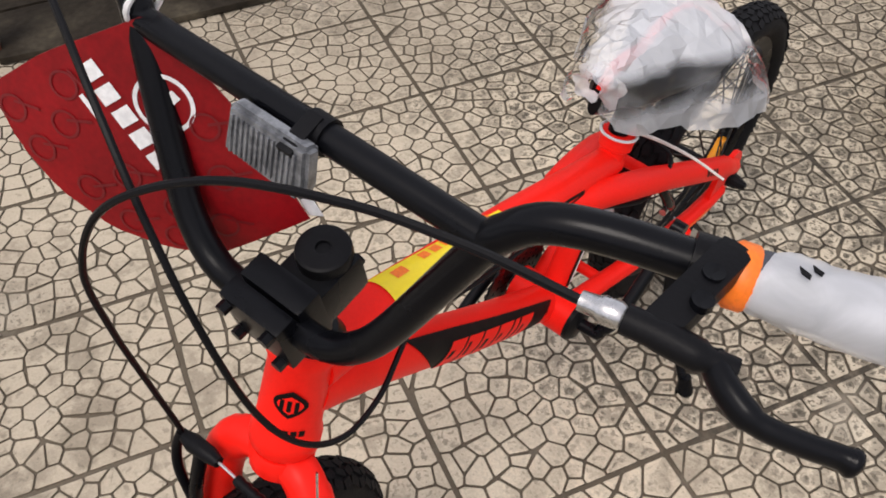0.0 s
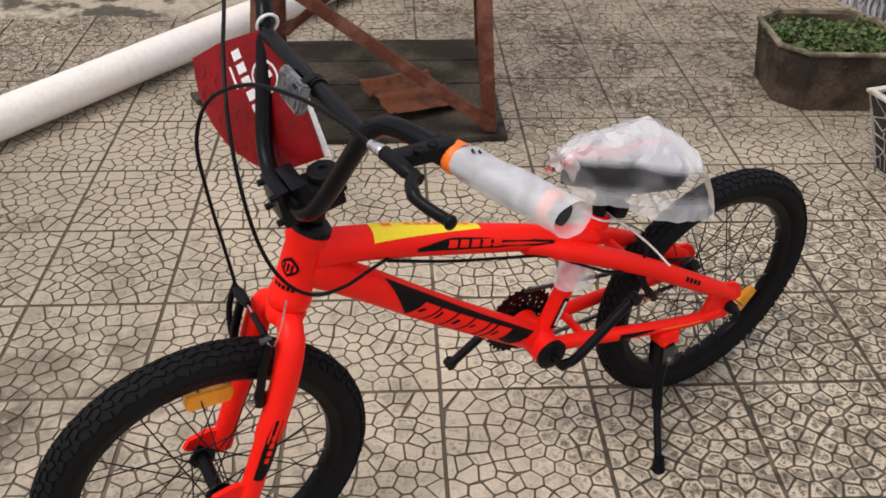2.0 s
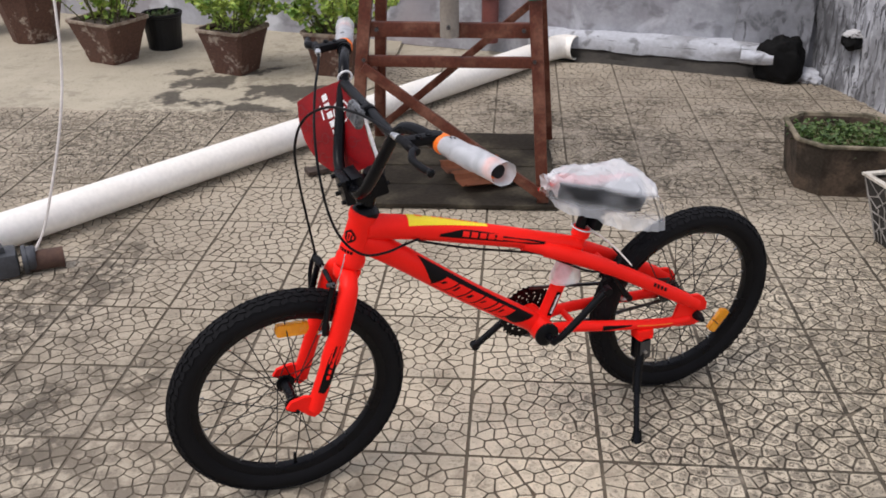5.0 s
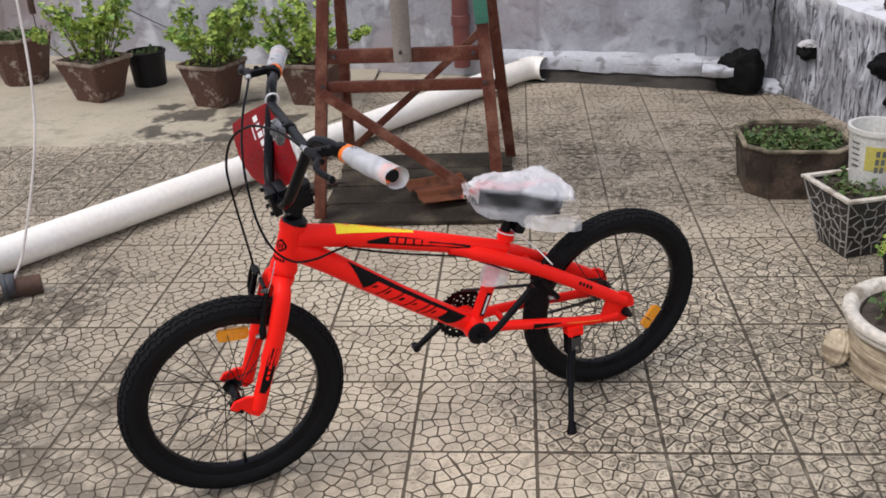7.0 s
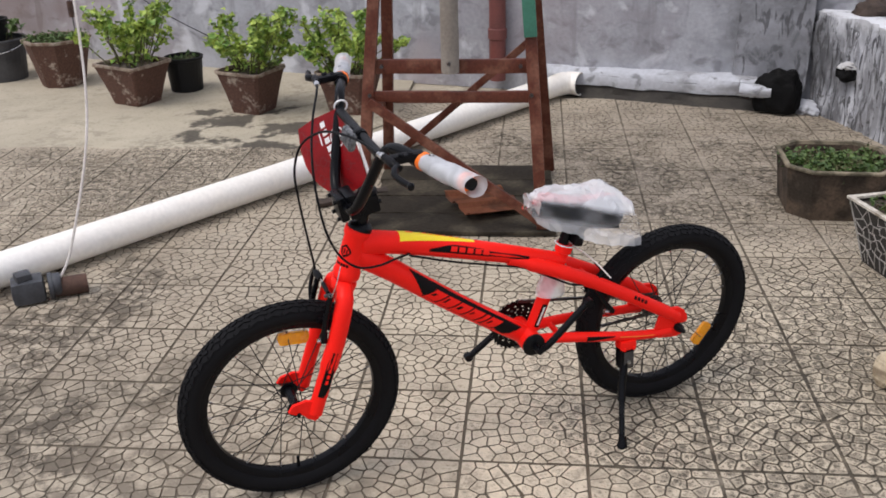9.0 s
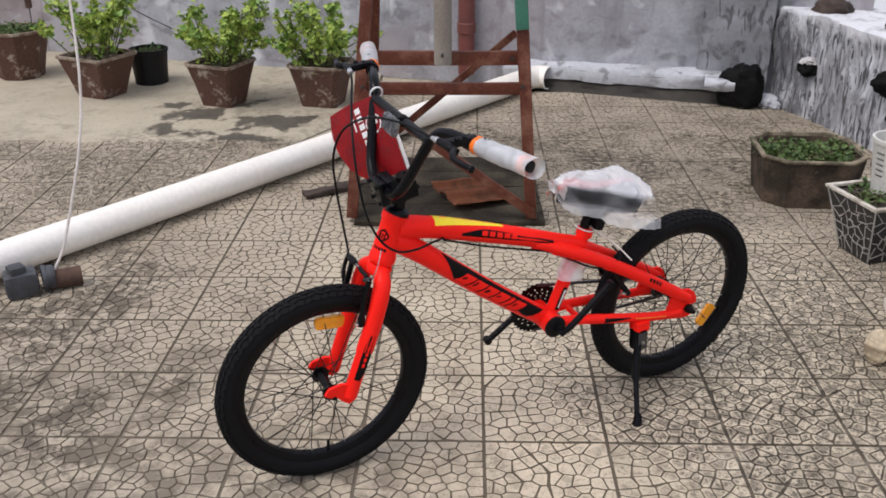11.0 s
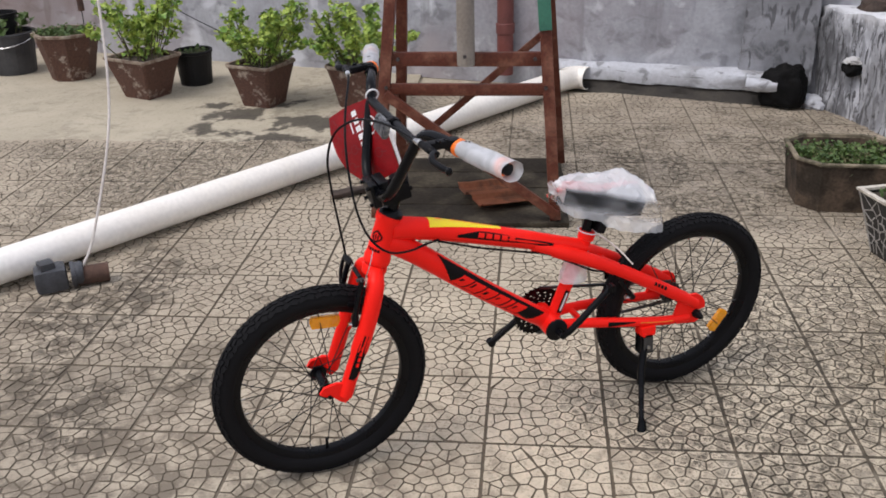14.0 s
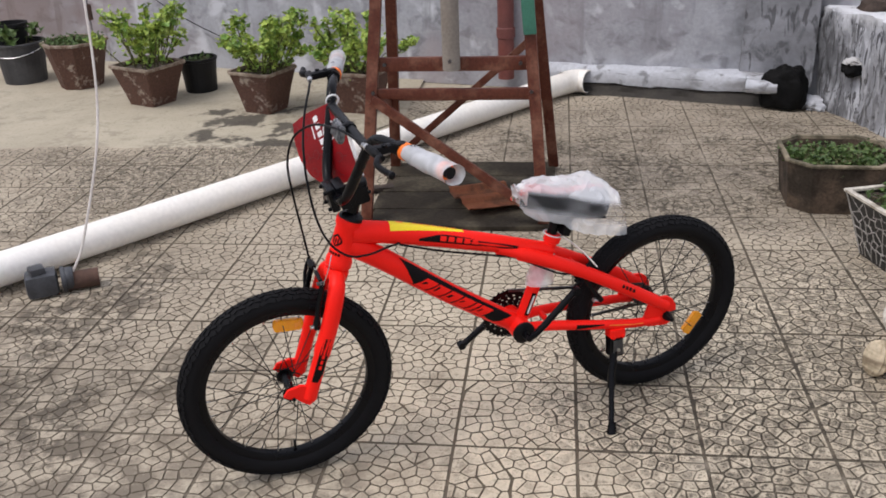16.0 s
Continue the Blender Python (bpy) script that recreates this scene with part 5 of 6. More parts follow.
# render of the corner patch, darker than the tall wall
CORNERWALL = wall_mat("dark_corner_render", (0.21, 0.215, 0.23), [((1, 1, 1), 3.0, 0.46, 0.60, 0.7, (0.36, 0.37, 0.40)), ((1, 1, 1), 9.0, 0.52, 0.60, 0.8, (0.09, 0.092, 0.098)), ((2, 2, 0.6), 12.0, 0.56, 0.62, 0.7, (0.045, 0.045, 0.048))], bump=0.8)
LEDGE = wall_mat("worn_white_ledge", (0.522, 0.539, 0.574), [((1, 1, 3), 4, 0.54, 0.64, 0.6, (0.191, 0.187, 0.183)), ((1, 1, 1), 14, 0.58, 0.66, 0.6, (0.078, 0.074, 0.07)), ((0.6, 1, 9), 5, 0.61, 0.64, 0.6, (0.052, 0.048, 0.044))])
DARKBASE = mat("dark_ledge_base", (0.022, 0.019, 0.015), 0.85, (0.065, 0.058, 0.048), 9, 0.8, 60, 0.6)

tall_wall("wall_north", -6.1, 5.24, 1.75, 3.05, 2.2, 0.2, NORTHWALL, "tall grey limewashed wall with stains and patches")
tall_wall("wall_east", 1.235, 3.42, 3.75, -5.1, 0.53, 0.45, EASTWALL, "low rough parapet wall streaked with whitewash", rough=2.2, step=0.02)
tall_wall("wall_west", -6.1, -5.1, -6.1, 5.1, 1.0, 0.2, NORTHWALL, "plain grey parapet wall")
tall_wall("wall_south", 3.9, -5.1, -6.1, -5.1, 1.0, 0.2, NORTHWALL, "plain grey parapet wall")

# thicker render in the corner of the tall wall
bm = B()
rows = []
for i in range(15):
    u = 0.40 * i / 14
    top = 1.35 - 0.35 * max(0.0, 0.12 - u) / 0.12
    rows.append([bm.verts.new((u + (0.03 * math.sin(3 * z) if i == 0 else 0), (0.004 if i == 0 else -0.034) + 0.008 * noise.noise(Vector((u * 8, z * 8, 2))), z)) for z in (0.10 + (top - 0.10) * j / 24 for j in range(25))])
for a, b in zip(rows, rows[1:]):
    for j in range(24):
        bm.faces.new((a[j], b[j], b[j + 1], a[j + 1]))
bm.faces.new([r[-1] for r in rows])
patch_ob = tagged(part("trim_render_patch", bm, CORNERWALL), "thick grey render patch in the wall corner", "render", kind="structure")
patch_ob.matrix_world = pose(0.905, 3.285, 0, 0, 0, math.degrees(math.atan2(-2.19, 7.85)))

# white ledge along the foot of the wall, with a dark recess below
L0, L1 = Vector((-0.15, 3.54, 0)), Vector((1.165, 3.0955, 0))
la = math.degrees(math.atan2(L1.y - L0.y, L1.x - L0.x))
ll = (L1 - L0).length
bm = B()
nx = 48
prof = [(0.03, 0.056), (0.004, 0.062), (-0.004, 0.10), (0.0, 0.140), (0.012, 0.153), (0.05, 0.160), (0.17, 0.175)]
rows = []
for i in range(nx + 1):
    u = ll * i / nx
    rows.append([bm.verts.new((u, y + 0.016 * noise.noise(Vector((u * 5, z * 9, 1))) + 0.006 * noise.noise(Vector((u * 17, z * 20, 4))), z + 0.014 * noise.noise(Vector((u * 4, y * 8, 5))) + 0.005 * noise.noise(Vector((u * 15, y * 15, 6))))) for y, z in prof])
for a, b in zip(rows, rows[1:]):
    for k in range(len(prof) - 1):
        bm.faces.new((a[k], b[k], b[k + 1], a[k + 1]))
for r in (rows[0], rows[-1]):
    bm.faces.new(r)
ledge = tagged(part("trim_ledge", bm, LEDGE), "white painted ledge along the wall foot", "ledge", kind="structure")
ledge.matrix_world = pose(L0.x, L0.y, 0, 0, 0, la)
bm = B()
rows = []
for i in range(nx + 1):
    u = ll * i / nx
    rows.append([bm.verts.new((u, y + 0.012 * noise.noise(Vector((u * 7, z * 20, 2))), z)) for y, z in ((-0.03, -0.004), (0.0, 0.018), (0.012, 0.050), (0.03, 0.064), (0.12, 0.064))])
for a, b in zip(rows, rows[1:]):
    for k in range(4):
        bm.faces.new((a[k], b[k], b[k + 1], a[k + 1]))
base = tagged(part("trim_base", bm, DARKBASE), "dark brown-black base under the ledge", "ledge", kind="structure")
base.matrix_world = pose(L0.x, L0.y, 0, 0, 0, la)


# ---- pipe ----
P0, P1 = Vector((-2.805, -0.21, 0.070)), Vector((0.03, 3.47, 0.070))
pd = (P1 - P0).normalized()
pipe = thing("drain_pipe", Matrix(), "long white plastic drain pipe lying on the floor", "pipe")
mq = pd.to_track_quat("Z", "Y").to_matrix().to_4x4()
plen = (P1 - P0).length
part("pipe_body", lathe(B(), [(0.056, -0.0), (0.061, -0.0), (0.061, plen - 0.06), (0.056, plen - 0.06)], 36, Matrix.Translation(P0) @ mq, closed=True), PVC, pipe)
bend = curve_points([P1 - pd * 0.10, P1 - pd * 0.05, P1 - pd * 0.015 + Vector((0.012, -0.004, 0)), P1 + Vector((0.036, -0.010, 0)), P1 + Vector((0.080, -0.036, 0))], 5)
elbow = part("pipe_elbow", tube(B(), bend, 0.0655, 32, caps=False), PVC, pipe, "white elbow socket with an open end")
part("inner_wall", tube(B(), bend, 0.0605, 32, caps=False), GREYPVC, elbow, "grey inside of the socket")
part("lip", lathe(B(), [(0.0605, -0.010), (0.0665, -0.010), (0.0665, 0.003), (0.0605, 0.003)], 36, Matrix.Translation(bend[-1]) @ (bend[-1] - bend[-2]).to_track_quat("Z", "Y").to_matrix().to_4x4(), closed=True), PVC, elbow)

# ---- wooden frame ladder on a board ----
def beam(name, a, b, w, t, parent, material=None, up=(0, 1, 0), label=""):
    """A sawn bar from a to b: w wide across, t deep along up, slightly worn."""
    a, b = Vector(a), Vector(b)
    d = (b - a).normalized()
    v = Vector(up) - d * Vector(up).dot(d)
    v.normalize()
    u = v.cross(d)
    m = Matrix((u, v, d)).transposed().to_4x4()
    m.translation = (a + b) / 2
    bm = box(B(), (w, t, (b - a).length), None, 0.004)
    bmesh.ops.subdivide_edges(bm, edges=[e for e in bm.edges if e.calc_length() > 0.2], cuts=6)
    for q in bm.verts:
        q.co += Vector((noise.noise(q.co * 9 + a), noise.noise(q.co * 9 + b), 0)) * 0.0016
    bm.transform(m)
    return part(name, bm, material or WOOD, parent, label)


board = thing("wooden_board", pose(-0.435, 1.76, 0.002, 0, 0, 1.0), "dark mossy damp plank board lying on the tiles", "board")
for k in range(4):
    bm = box(B(), (0.74 + 0.01 * (k % 2), 0.186, 0.017), pose(0.004 * (-1) ** k, -0.292 + 0.195 * k, 0.0095), 0.003)
    bmesh.ops.subdivide_edges(bm, edges=[e for e in bm.edges if e.calc_length() > 0.3], cuts=12)
    for v in bm.verts:
        v.co += Vector((0, noise.noise(v.co * 12 + Vector((k, 0, 0))) * 0.004, noise.noise(v.co * 6 + Vector((0, k, 0))) * 0.003))
    part("plank", bm, BOARD, board)
ladder = thing("wooden_trestle", pose(0, 0, 0.02), "brown painted wooden trestle frame with cross braces", "trestle")
beam("front_leg", (-0.806, 1.42, 0), (-0.668, 1.50, 1.35), 0.043, 0.034, ladder)
leg = beam("front_leg", (-0.108, 1.42, 0), (-0.205, 1.50, 1.35), 0.043, 0.034, ladder)
beam("paint_sleeve", (-0.160, 1.447, 0.722), (-0.205, 1.484, 1.355), 0.0465, 0.0375, leg, TEAL, label="green painted upper leg")
beam("rear_leg", (-0.80, 2.10, 0), (-0.675, 1.62, 1.35), 0.045, 0.03, ladder)
beam("rear_leg", (-0.075, 2.10, 0), (-0.195, 1.62, 1.35), 0.045, 0.03, ladder)
beam("rail", (-0.735, 1.475, 0.612), (-0.150, 1.475, 0.612), 0.052, 0.022, ladder, up=(0, 1, 0))
beam("rail", (-0.757, 1.455, 0.506), (-0.143, 1.455, 0.506), 0.038, 0.022, ladder)
beam("rail", (-0.755, 1.975, 0.36), (-0.12, 1.975, 0.36), 0.04, 0.02, ladder)
beam("brace", (-0.745, 1.395, 0.50), (-0.105, 1.392, 0.03), 0.036, 0.018, ladder)
beam("brace", (-0.16, 1.90, 0.62), (-0.775, 2.07, 0.06), 0.03, 0.018, ladder)
beam("side_brace", (-0.765, 1.455, 0.48), (-0.785, 1.97, 0.33), 0.03, 0.018, ladder, up=(1, 0, 0))
beam("top_board", (-0.70, 1.56, 1.35), (-0.18, 1.56, 1.35), 0.03, 0.2, ladder)
bm = tube(B(), [(-0.447, 1.43, 0.600), (-0.447, 1.435, 0.9), (-0.452, 1.46, 1.34)], [0.032, 0.032, 0.031], 10)
for v in bm.verts:
    v.co += Vector((noise.noise(v.co * 14), noise.noise(v.co * 14 + Vector((3, 0, 0))), 0)) * 0.004
part("hanging_post", bm, OLDWOOD, ladder, "weathered grey wooden post")
for p in ((-0.70, 1.462, 0.615), (-0.195, 1.462, 0.615), (-0.745, 1.437, 0.515), (-0.155, 1.437, 0.515), (-0.447, 1.394, 0.64)):
    part("bolt", tube(B(), [p, (p[0], p[1] - 0.012, p[2])], 0.007, 8), DARKSTEEL, ladder)

# broken clay roof tile on the board
bm = B()
n = 10
rows = []
for i in range(n + 1):
    u = -0.13 + 0.26 * i / n
    rows.append([bm.verts.new((u * (1 + 0.18 * noise.noise(Vector((v * 22, 3, 0)))), v * (1 + 0.1 * noise.noise(Vector((u * 20, v * 9, 0)))), 0.012 + (0.016 if abs(v) > 0.10 else 0) + (0.016 if abs(v) < 0.02 else 0))) for v in (-0.125, -0.110, -0.095, -0.03, -0.015, 0.015, 0.03, 0.095, 0.110, 0.125)])
for a, b in zip(rows, rows[1:]):
    for k in range(9):
        bm.faces.new((a[k], a[k + 1], b[k + 1], b[k]))
bmesh.ops.solidify(bm, geom=bm.faces[:], thickness=0.014)
roof_tile = tagged(part("clay_roof_tile", bm, TERRA, smooth=False), "broken terracotta roof tile lying on the board", "roof tile")
roof_tile.matrix_world = pose(-0.338, 1.625, 0.030, 3, 4, 28)
for x, y, w, turn in ((-0.95, 1.72, 0.2, 32), (-0.84, 1.80, 0.16, 20)):
    bm = box(B(), (w, 0.055, 0.022), None, 0.005)
    bmesh.ops.subdivide_edges(bm, edges=[e for e in bm.edges if e.calc_length() > 0.1], cuts=5)
    for v in bm.verts:
        v.co += Vector((0, noise.noise(v.co * 30), noise.noise(v.co * 25 + Vector((9, 0, 0))))) * 0.007
    ob = tagged(part("wood_scrap", bm, OLDBARK), "rotten brown wood scrap lying beside the pipe", "wood scrap", "scraps by the pipe")
    ob.matrix_world = pose(x, y, 0.014, 0, 0, turn)

# red downpipe on the wall
down = thing("downpipe", pose(-0.37, 3.585, 0), "dull red plastic downpipe fixed to the wall", "downpipe")
part("downpipe_body", lathe(B(), [(0.043, 0.06), (0.048, 0.06), (0.048, 2.15), (0.043, 2.15)], 28, None, closed=True), REDPIPE, down)
part("collar", lathe(B(), [(0.0485, 0.30), (0.055, 0.305), (0.055, 0.36), (0.0485, 0.365)], 28, None, closed=True), REDPIPE, down)


# ---- plants and pots ----
def leafy(stems, height, spread, leaf, count, seed, material, parent, base_r=0.09, z0=0.0, sprig=False):
    """Branching stems and small lobed leaves, gathered towards the branch ends."""
    r = random.Random(seed)
    bs, verts, faces = B(), [], []
    tips = []
    for k in range(stems):
        a = r.uniform(0, 2 * math.pi)
        d = base_r * math.sqrt(r.random())
        p0 = Vector((d * math.cos(a), d * math.sin(a), z0))
        out = spread * r.uniform(0.25, 1.0)
        b = a + r.uniform(-0.7, 0.7)
        top = p0 + Vector((out * math.cos(b), out * math.sin(b), height * r.uniform(0.45, 1.0)))
        mid = p0.lerp(top, 0.5) + Vector((r.uniform(-0.02, 0.02), r.uniform(-0.02, 0.02), 0.02))
        pts = curve_points([p0, mid, top], 3)
        tube(bs, pts, (0.0042, 0.0022), 5)
        tips.append((p0, mid, top))
    tagged(part("stem", bs, STEM, parent), kind="stuff")
    for k in range(count):
        p0, mid, top = r.choice(tips)
        f = r.random() ** 0.5
        c = (mid.lerp(top, f) if r.random() < 0.85 else p0.lerp(mid, f)) + Vector((r.gauss(0, 0.017), r.gauss(0, 0.017), r.gauss(0, 0.014)))
        q = Euler((r.gauss(0, 0.6), r.gauss(0, 0.6), r.uniform(0, 6.28))).to_matrix()
        sz = leaf * r.uniform(0.55, 1.15)
        i0 = len(verts)
        n = 12
        verts.append(tuple(c + q @ Vector((0, 0, -0.10 * sz))))
        for j in range(n):
            an = 2 * math.pi * j / n
            rr = sz * (0.50 + 0.17 * math.cos(an * 4)) * (0.45 if j == 0 else 1)
            verts.append(tuple(c + q @ Vector((rr * math.cos(an), rr * math.sin(an) * 0.9, 0.12 * sz * math.cos(2 * an)))))
        faces.extend((i0, i0 + 1 + j, i0 + 1 + (j + 1) % n) for j in range(n))
    me = bpy.data.meshes.new("foliage")
    me.from_pydata(verts, [], faces)
    me.materials.append(material)
    ob = new("foliage", me)
    ob.parent = parent
    return tagged(ob, kind="stuff")


def pot_shell(outline, h, taper, wall=0.016, rim=0.02, lip=0.008, wob=0.002):
    """An open pot with thickness over an outline in x, y (at the rim), narrowing to taper at the foot."""
    bm = B()
    levels = [(taper, 0.0), (taper + (1 - taper) * 0.5, h * 0.5), (1 - 0.004, h - rim), (1 - wall * 7, h - rim), (1 - wall * 8, h - 0.04)]
    rows = []
    for sc, z in levels:
        rows.append([bm.verts.new((x * sc + wob * noise.noise(Vector((x * 30, y * 30, z * 30))), y * sc + wob * noise.noise(Vector((y * 30, x * 30, z * 20))), z)) for x, y in outline])
    n = len(outline)
    for a, b in zip(rows, rows[1:]):
        for k in range(n):
            bm.faces.new((a[k], a[(k + 1) % n], b[(k + 1) % n], b[k]))
    bm.faces.new(rows[0][::-1])
    bm.faces.new(rows[-1])
    bmesh.ops.bevel(bm, geom=[e for e in bm.edges if e.calc_face_angle(0) > 0.7], offset=0.003, segments=1, affect="EDGES")
    return bm


def pot_rim(outline, h, rim=0.022, out=1.055, wall=0.016):
    """The thicker lip of a pot, a closed band."""
    bm = B()
    rows = []
    for sc, z in ((0.985, h - rim), (out, h - rim + 0.003), (out + 0.005, h - 0.004), (out - 0.01, h), (1 - wall * 7, h - 0.001), (1 - wall * 7.5, h - rim)):
        rows.append([bm.verts.new((x * sc, y * sc, z + 0.002 * noise.noise(Vector((x * 25, y * 25, z))))) for x, y in outline])
    n = len(outline)
    for a, b in list(zip(rows, rows[1:])) + [(rows[-1], rows[0])]:
        for k in range(n):
            bm.faces.new((a[k], a[(k + 1) % n], b[(k + 1) % n], b[k]))
    return bm


def soil(outline, sc, z, parent, seed):
    bm = B()
    c = bm.verts.new((0, 0, z + 0.012))
    mid = [bm.verts.new((x * sc * 0.55, y * sc * 0.55, z + 0.008 + 0.012 * noise.noise(Vector((x * 40, y * 40, seed))))) for x, y in outline]
    out = [bm.verts.new((x * sc, y * sc, z)) for x, y in outline]
    n = len(outline)
    for k in range(n):
        bm.faces.new((c, mid[k], mid[(k + 1) % n]))
        bm.faces.new((mid[k], out[k], out[(k + 1) % n], mid[(k + 1) % n]))
    part("soil", bm, SOIL, parent)


def chamfer_rect(w, d, c):
    return [(-w / 2 + c, -d / 2), (w / 2 - c, -d / 2), (w / 2, -d / 2 + c), (w / 2, d / 2 - c), (w / 2 - c, d / 2), (-w / 2 + c, d / 2), (-w / 2, d / 2 - c), (-w / 2, -d / 2 + c)]


def pot_thing(name, x, y, turn, outline, h, taper, material, label, category="plant pot", group="pots along the wall", deep=0.03):
    ob = thing(name, pose(x, y, 0, 0, 0, turn), label, category, group)
    lip = {"weathered_brown_pot": (POTRIM, 0.020, 1.05), "mossy_cement_pot": (MOSSRIM, 0.014, 1.03)}.get(material.name, (material, 0.02, 1.05))
    part("pot_body", pot_shell(outline, h, taper, wall=0.009, rim=lip[1]), material, ob, smooth=False)
    part("rim", pot_rim(outline, h, lip[1], lip[2], wall=0.008), lip[0], ob, smooth=False)
    soil(outline, 0.94, h - deep, ob, x)
    return ob


hexa = [(0.20 * math.cos(a), 0.20 * math.sin(a)) for a in (math.pi / 8 + 2 * math.pi * k / 8 for k in range(8))]
p = pot_thing("flower_pot", -3.155, 3.75, 0, hexa, 0.30, 0.66, POT, "brown eight-sided pot with low green growth")
leafy(60, 0.02, 0.03, 0.020, 900, 1, LEAFDARK, p, 0.15, 0.275)
p = pot_thing("flower_pot", -2.485, 3.31, -25, chamfer_rect(0.325, 0.295, 0.012), 0.245, 0.62, POT, "flaking brown square pot with leafy green geranium")
leafy(30, 0.36, 0.23, 0.040, 1050, 2, LEAF, p, 0.10, 0.2)
p = pot_thing("flower_pot", -1.725, 3.13, -21, chamfer_rect(0.285, 0.275, 0.02), 0.245, 0.64, POT, "brown square pot with bushy green geranium")
leafy(32, 0.35, 0.25, 0.038, 1150, 3, LEAF, p, 0.10, 0.2)
p = pot_thing("flower_pot", -1.165, 3.12, -14, chamfer_rect(0.30, 0.27, 0.03), 0.24, 0.66, POT, "dark brown pot with bushy green geranium behind the pipe")
leafy(32, 0.35, 0.24, 0.038, 1150, 4, LEAF, p, 0.10, 0.2)
circle = lambda r, n=28: [(r * math.cos(2 * math.pi * k / n), r * math.sin(2 * math.pi * k / n)) for k in range(n)]
p = pot_thing("plastic_pot", -2.285, 3.60, 0, circle(0.112), 0.21, 0.86, BLACKPOT, "small round black plastic pot with weeds in it")
leafy(20, 0.03, 0.03, 0.022, 130, 5, LEAFDARK, p, 0.075, 0.17)
p = pot_thing("plastic_bucket", -3.63, 3.90, 0, circle(0.16), 0.27, 0.84, GREYPOT, "dark grey plastic bucket with a leafy plant")
leafy(8, 0.16, 0.10, 0.06, 60, 6, LEAFDARK, p, 0.08, 0.22)
for k in range(2):
    part("handle_wire", tube(B(), [(0.168 * math.cos(a), 0.168 * math.sin(a), 0.238 - 0.05 * abs(math.sin(a))) for a in (math.pi * (k + q / 12) for q in range(13))], 0.003, 6), STEEL, p)
inner_pot = thing("plastic_pot", pose(-3.69, 3.93, 0.235), "black round plastic tub standing in the bucket", "plant pot")
part("pot_body", lathe(B(), [(0.0, 0.0), (0.100, 0.0), (0.112, 0.13), (0.118, 0.132), (0.118, 0.15), (0.105, 0.15), (0.098, 0.02), (0.0, 0.02)], 32), BLACKPOT, inner_pot)

# planters by the parapet
p = pot_thing("long_planter", 1.040, 1.755, -3, chamfer_rect(0.405, 0.395, 0.08), 0.205, 0.90, CEMENTPOT, "mossy brown cement planter with clipped ground cover", group="planters by the parapet", deep=0.05)
leafy(90, 0.022, 0.02, 0.019, 800, 11, LEAFDARK, p, 0.155, 0.150)
for k in range(2):
    leafy(60, 0.034, 0.03, 0.020, 420, 12 + k, LEAFDARK, p, 0.10, 0.152).location.x = 0.075 - 0.15 * k

MX, MY, MW, MH, MT = 1.102, 1.152, 0.262, 0.232, 0.60
p = thing("mosaic_planter", pose(MX, MY, 0, 0, 0, 16), "black tapered planter inlaid with a net of thin white strips", "plant pot", "planters by the parapet")
sq = chamfer_rect(MW, MW, 0.008)
part("pot_body", pot_shell(sq, MH, MT, wall=0.007, rim=0.012), MOSAICBLACK, p, smooth=False)
part("rim_band", lathe(B(), [(MW * 0.640, MH - 0.010), (MW * 0.740, MH - 0.010), (MW * 0.745, MH - 0.001), (MW * 0.640, MH - 0.001)], 4, pose(0, 0, 0, 0, 0, 45), closed=True), CREAM, p, smooth=False)
soil(sq, 0.94, MH - 0.022, p, 3.0)
leafy(18, 0.04, 0.05, 0.026, 110, 21, LEAFDARK, p, 0.08, 0.2)
slope = math.atan((1 - MT) * MW / 2 / MH)
rng_strip = random.Random(6)
for side_k in range(4):
    mrot = Matrix.Rotation(side_k * math.pi / 2, 4, "Z")
    done = set()
    for cell in voronoi_cells(140 + side_k, 6.0):
        for a, b in zip(cell, cell[1:] + cell[:1]):
            key = tuple(sorted(((round(a[0], 3), round(a[1], 3)), (round(b[0], 3), round(b[1], 3)))))
            edge = any(abs(a[q] - b[q]) < 1e-6 and a[q] in (0, 1) for q in (0, 1))
            if key in done or edge or math.dist(a, b) < 0.03:
                continue
            done.add(key)
            a, b = sorted((a, b))
            ends = []
            for u, w in (a, b):
                z = 0.008 + (MH - 0.024) * w
                half = MW / 2 * (MT + (1 - MT) * z / MH)
                ends.append(Vector((max(-0.96, min(0.96, u * 2 - 1 + rng_strip.uniform(-0.10, 0.10))) * half, -half - 0.001, z)))
            d = ends[1] - ends[0]
            m = Matrix.Translation((ends[0] + ends[1]) / 2) @ Matrix.Rotation(slope, 4, "X") @ Matrix.Rotation(-math.atan2(math.copysign(math.hypot(d.z, d.y), d.z), d.x), 4, "Y")
            part("inlay_strip", box(B(), (d.length * 1.04, 0.0028, rng_strip.uniform(0.0022, 0.0042)), mrot @ m), SHARD, p, smooth=False)
for side_k in range(4):
    part("corner_strip", tube(B(), [Matrix.Rotation(side_k * math.pi / 2, 3, "Z") @ Vector((MW / 2 * c, -MW / 2 * c, z)) for c, z in ((MT, 0.004), (0.985, MH - 0.014))], 0.003, 6), SHARD, p)
bucket = thing("paint_bucket", pose(1.148, 1.190, MH - 0.018), "white plastic paint bucket with a printed label, standing in the planter", "bucket")
part("bucket_body", lathe(B(), [(0.0, 0.0), (0.072, 0.0), (0.092, 0.19), (0.098, 0.19), (0.098, 0.205), (0.088, 0.205), (0.070, 0.01), (0.0, 0.01)], 40), WHITEPLASTIC, bucket)


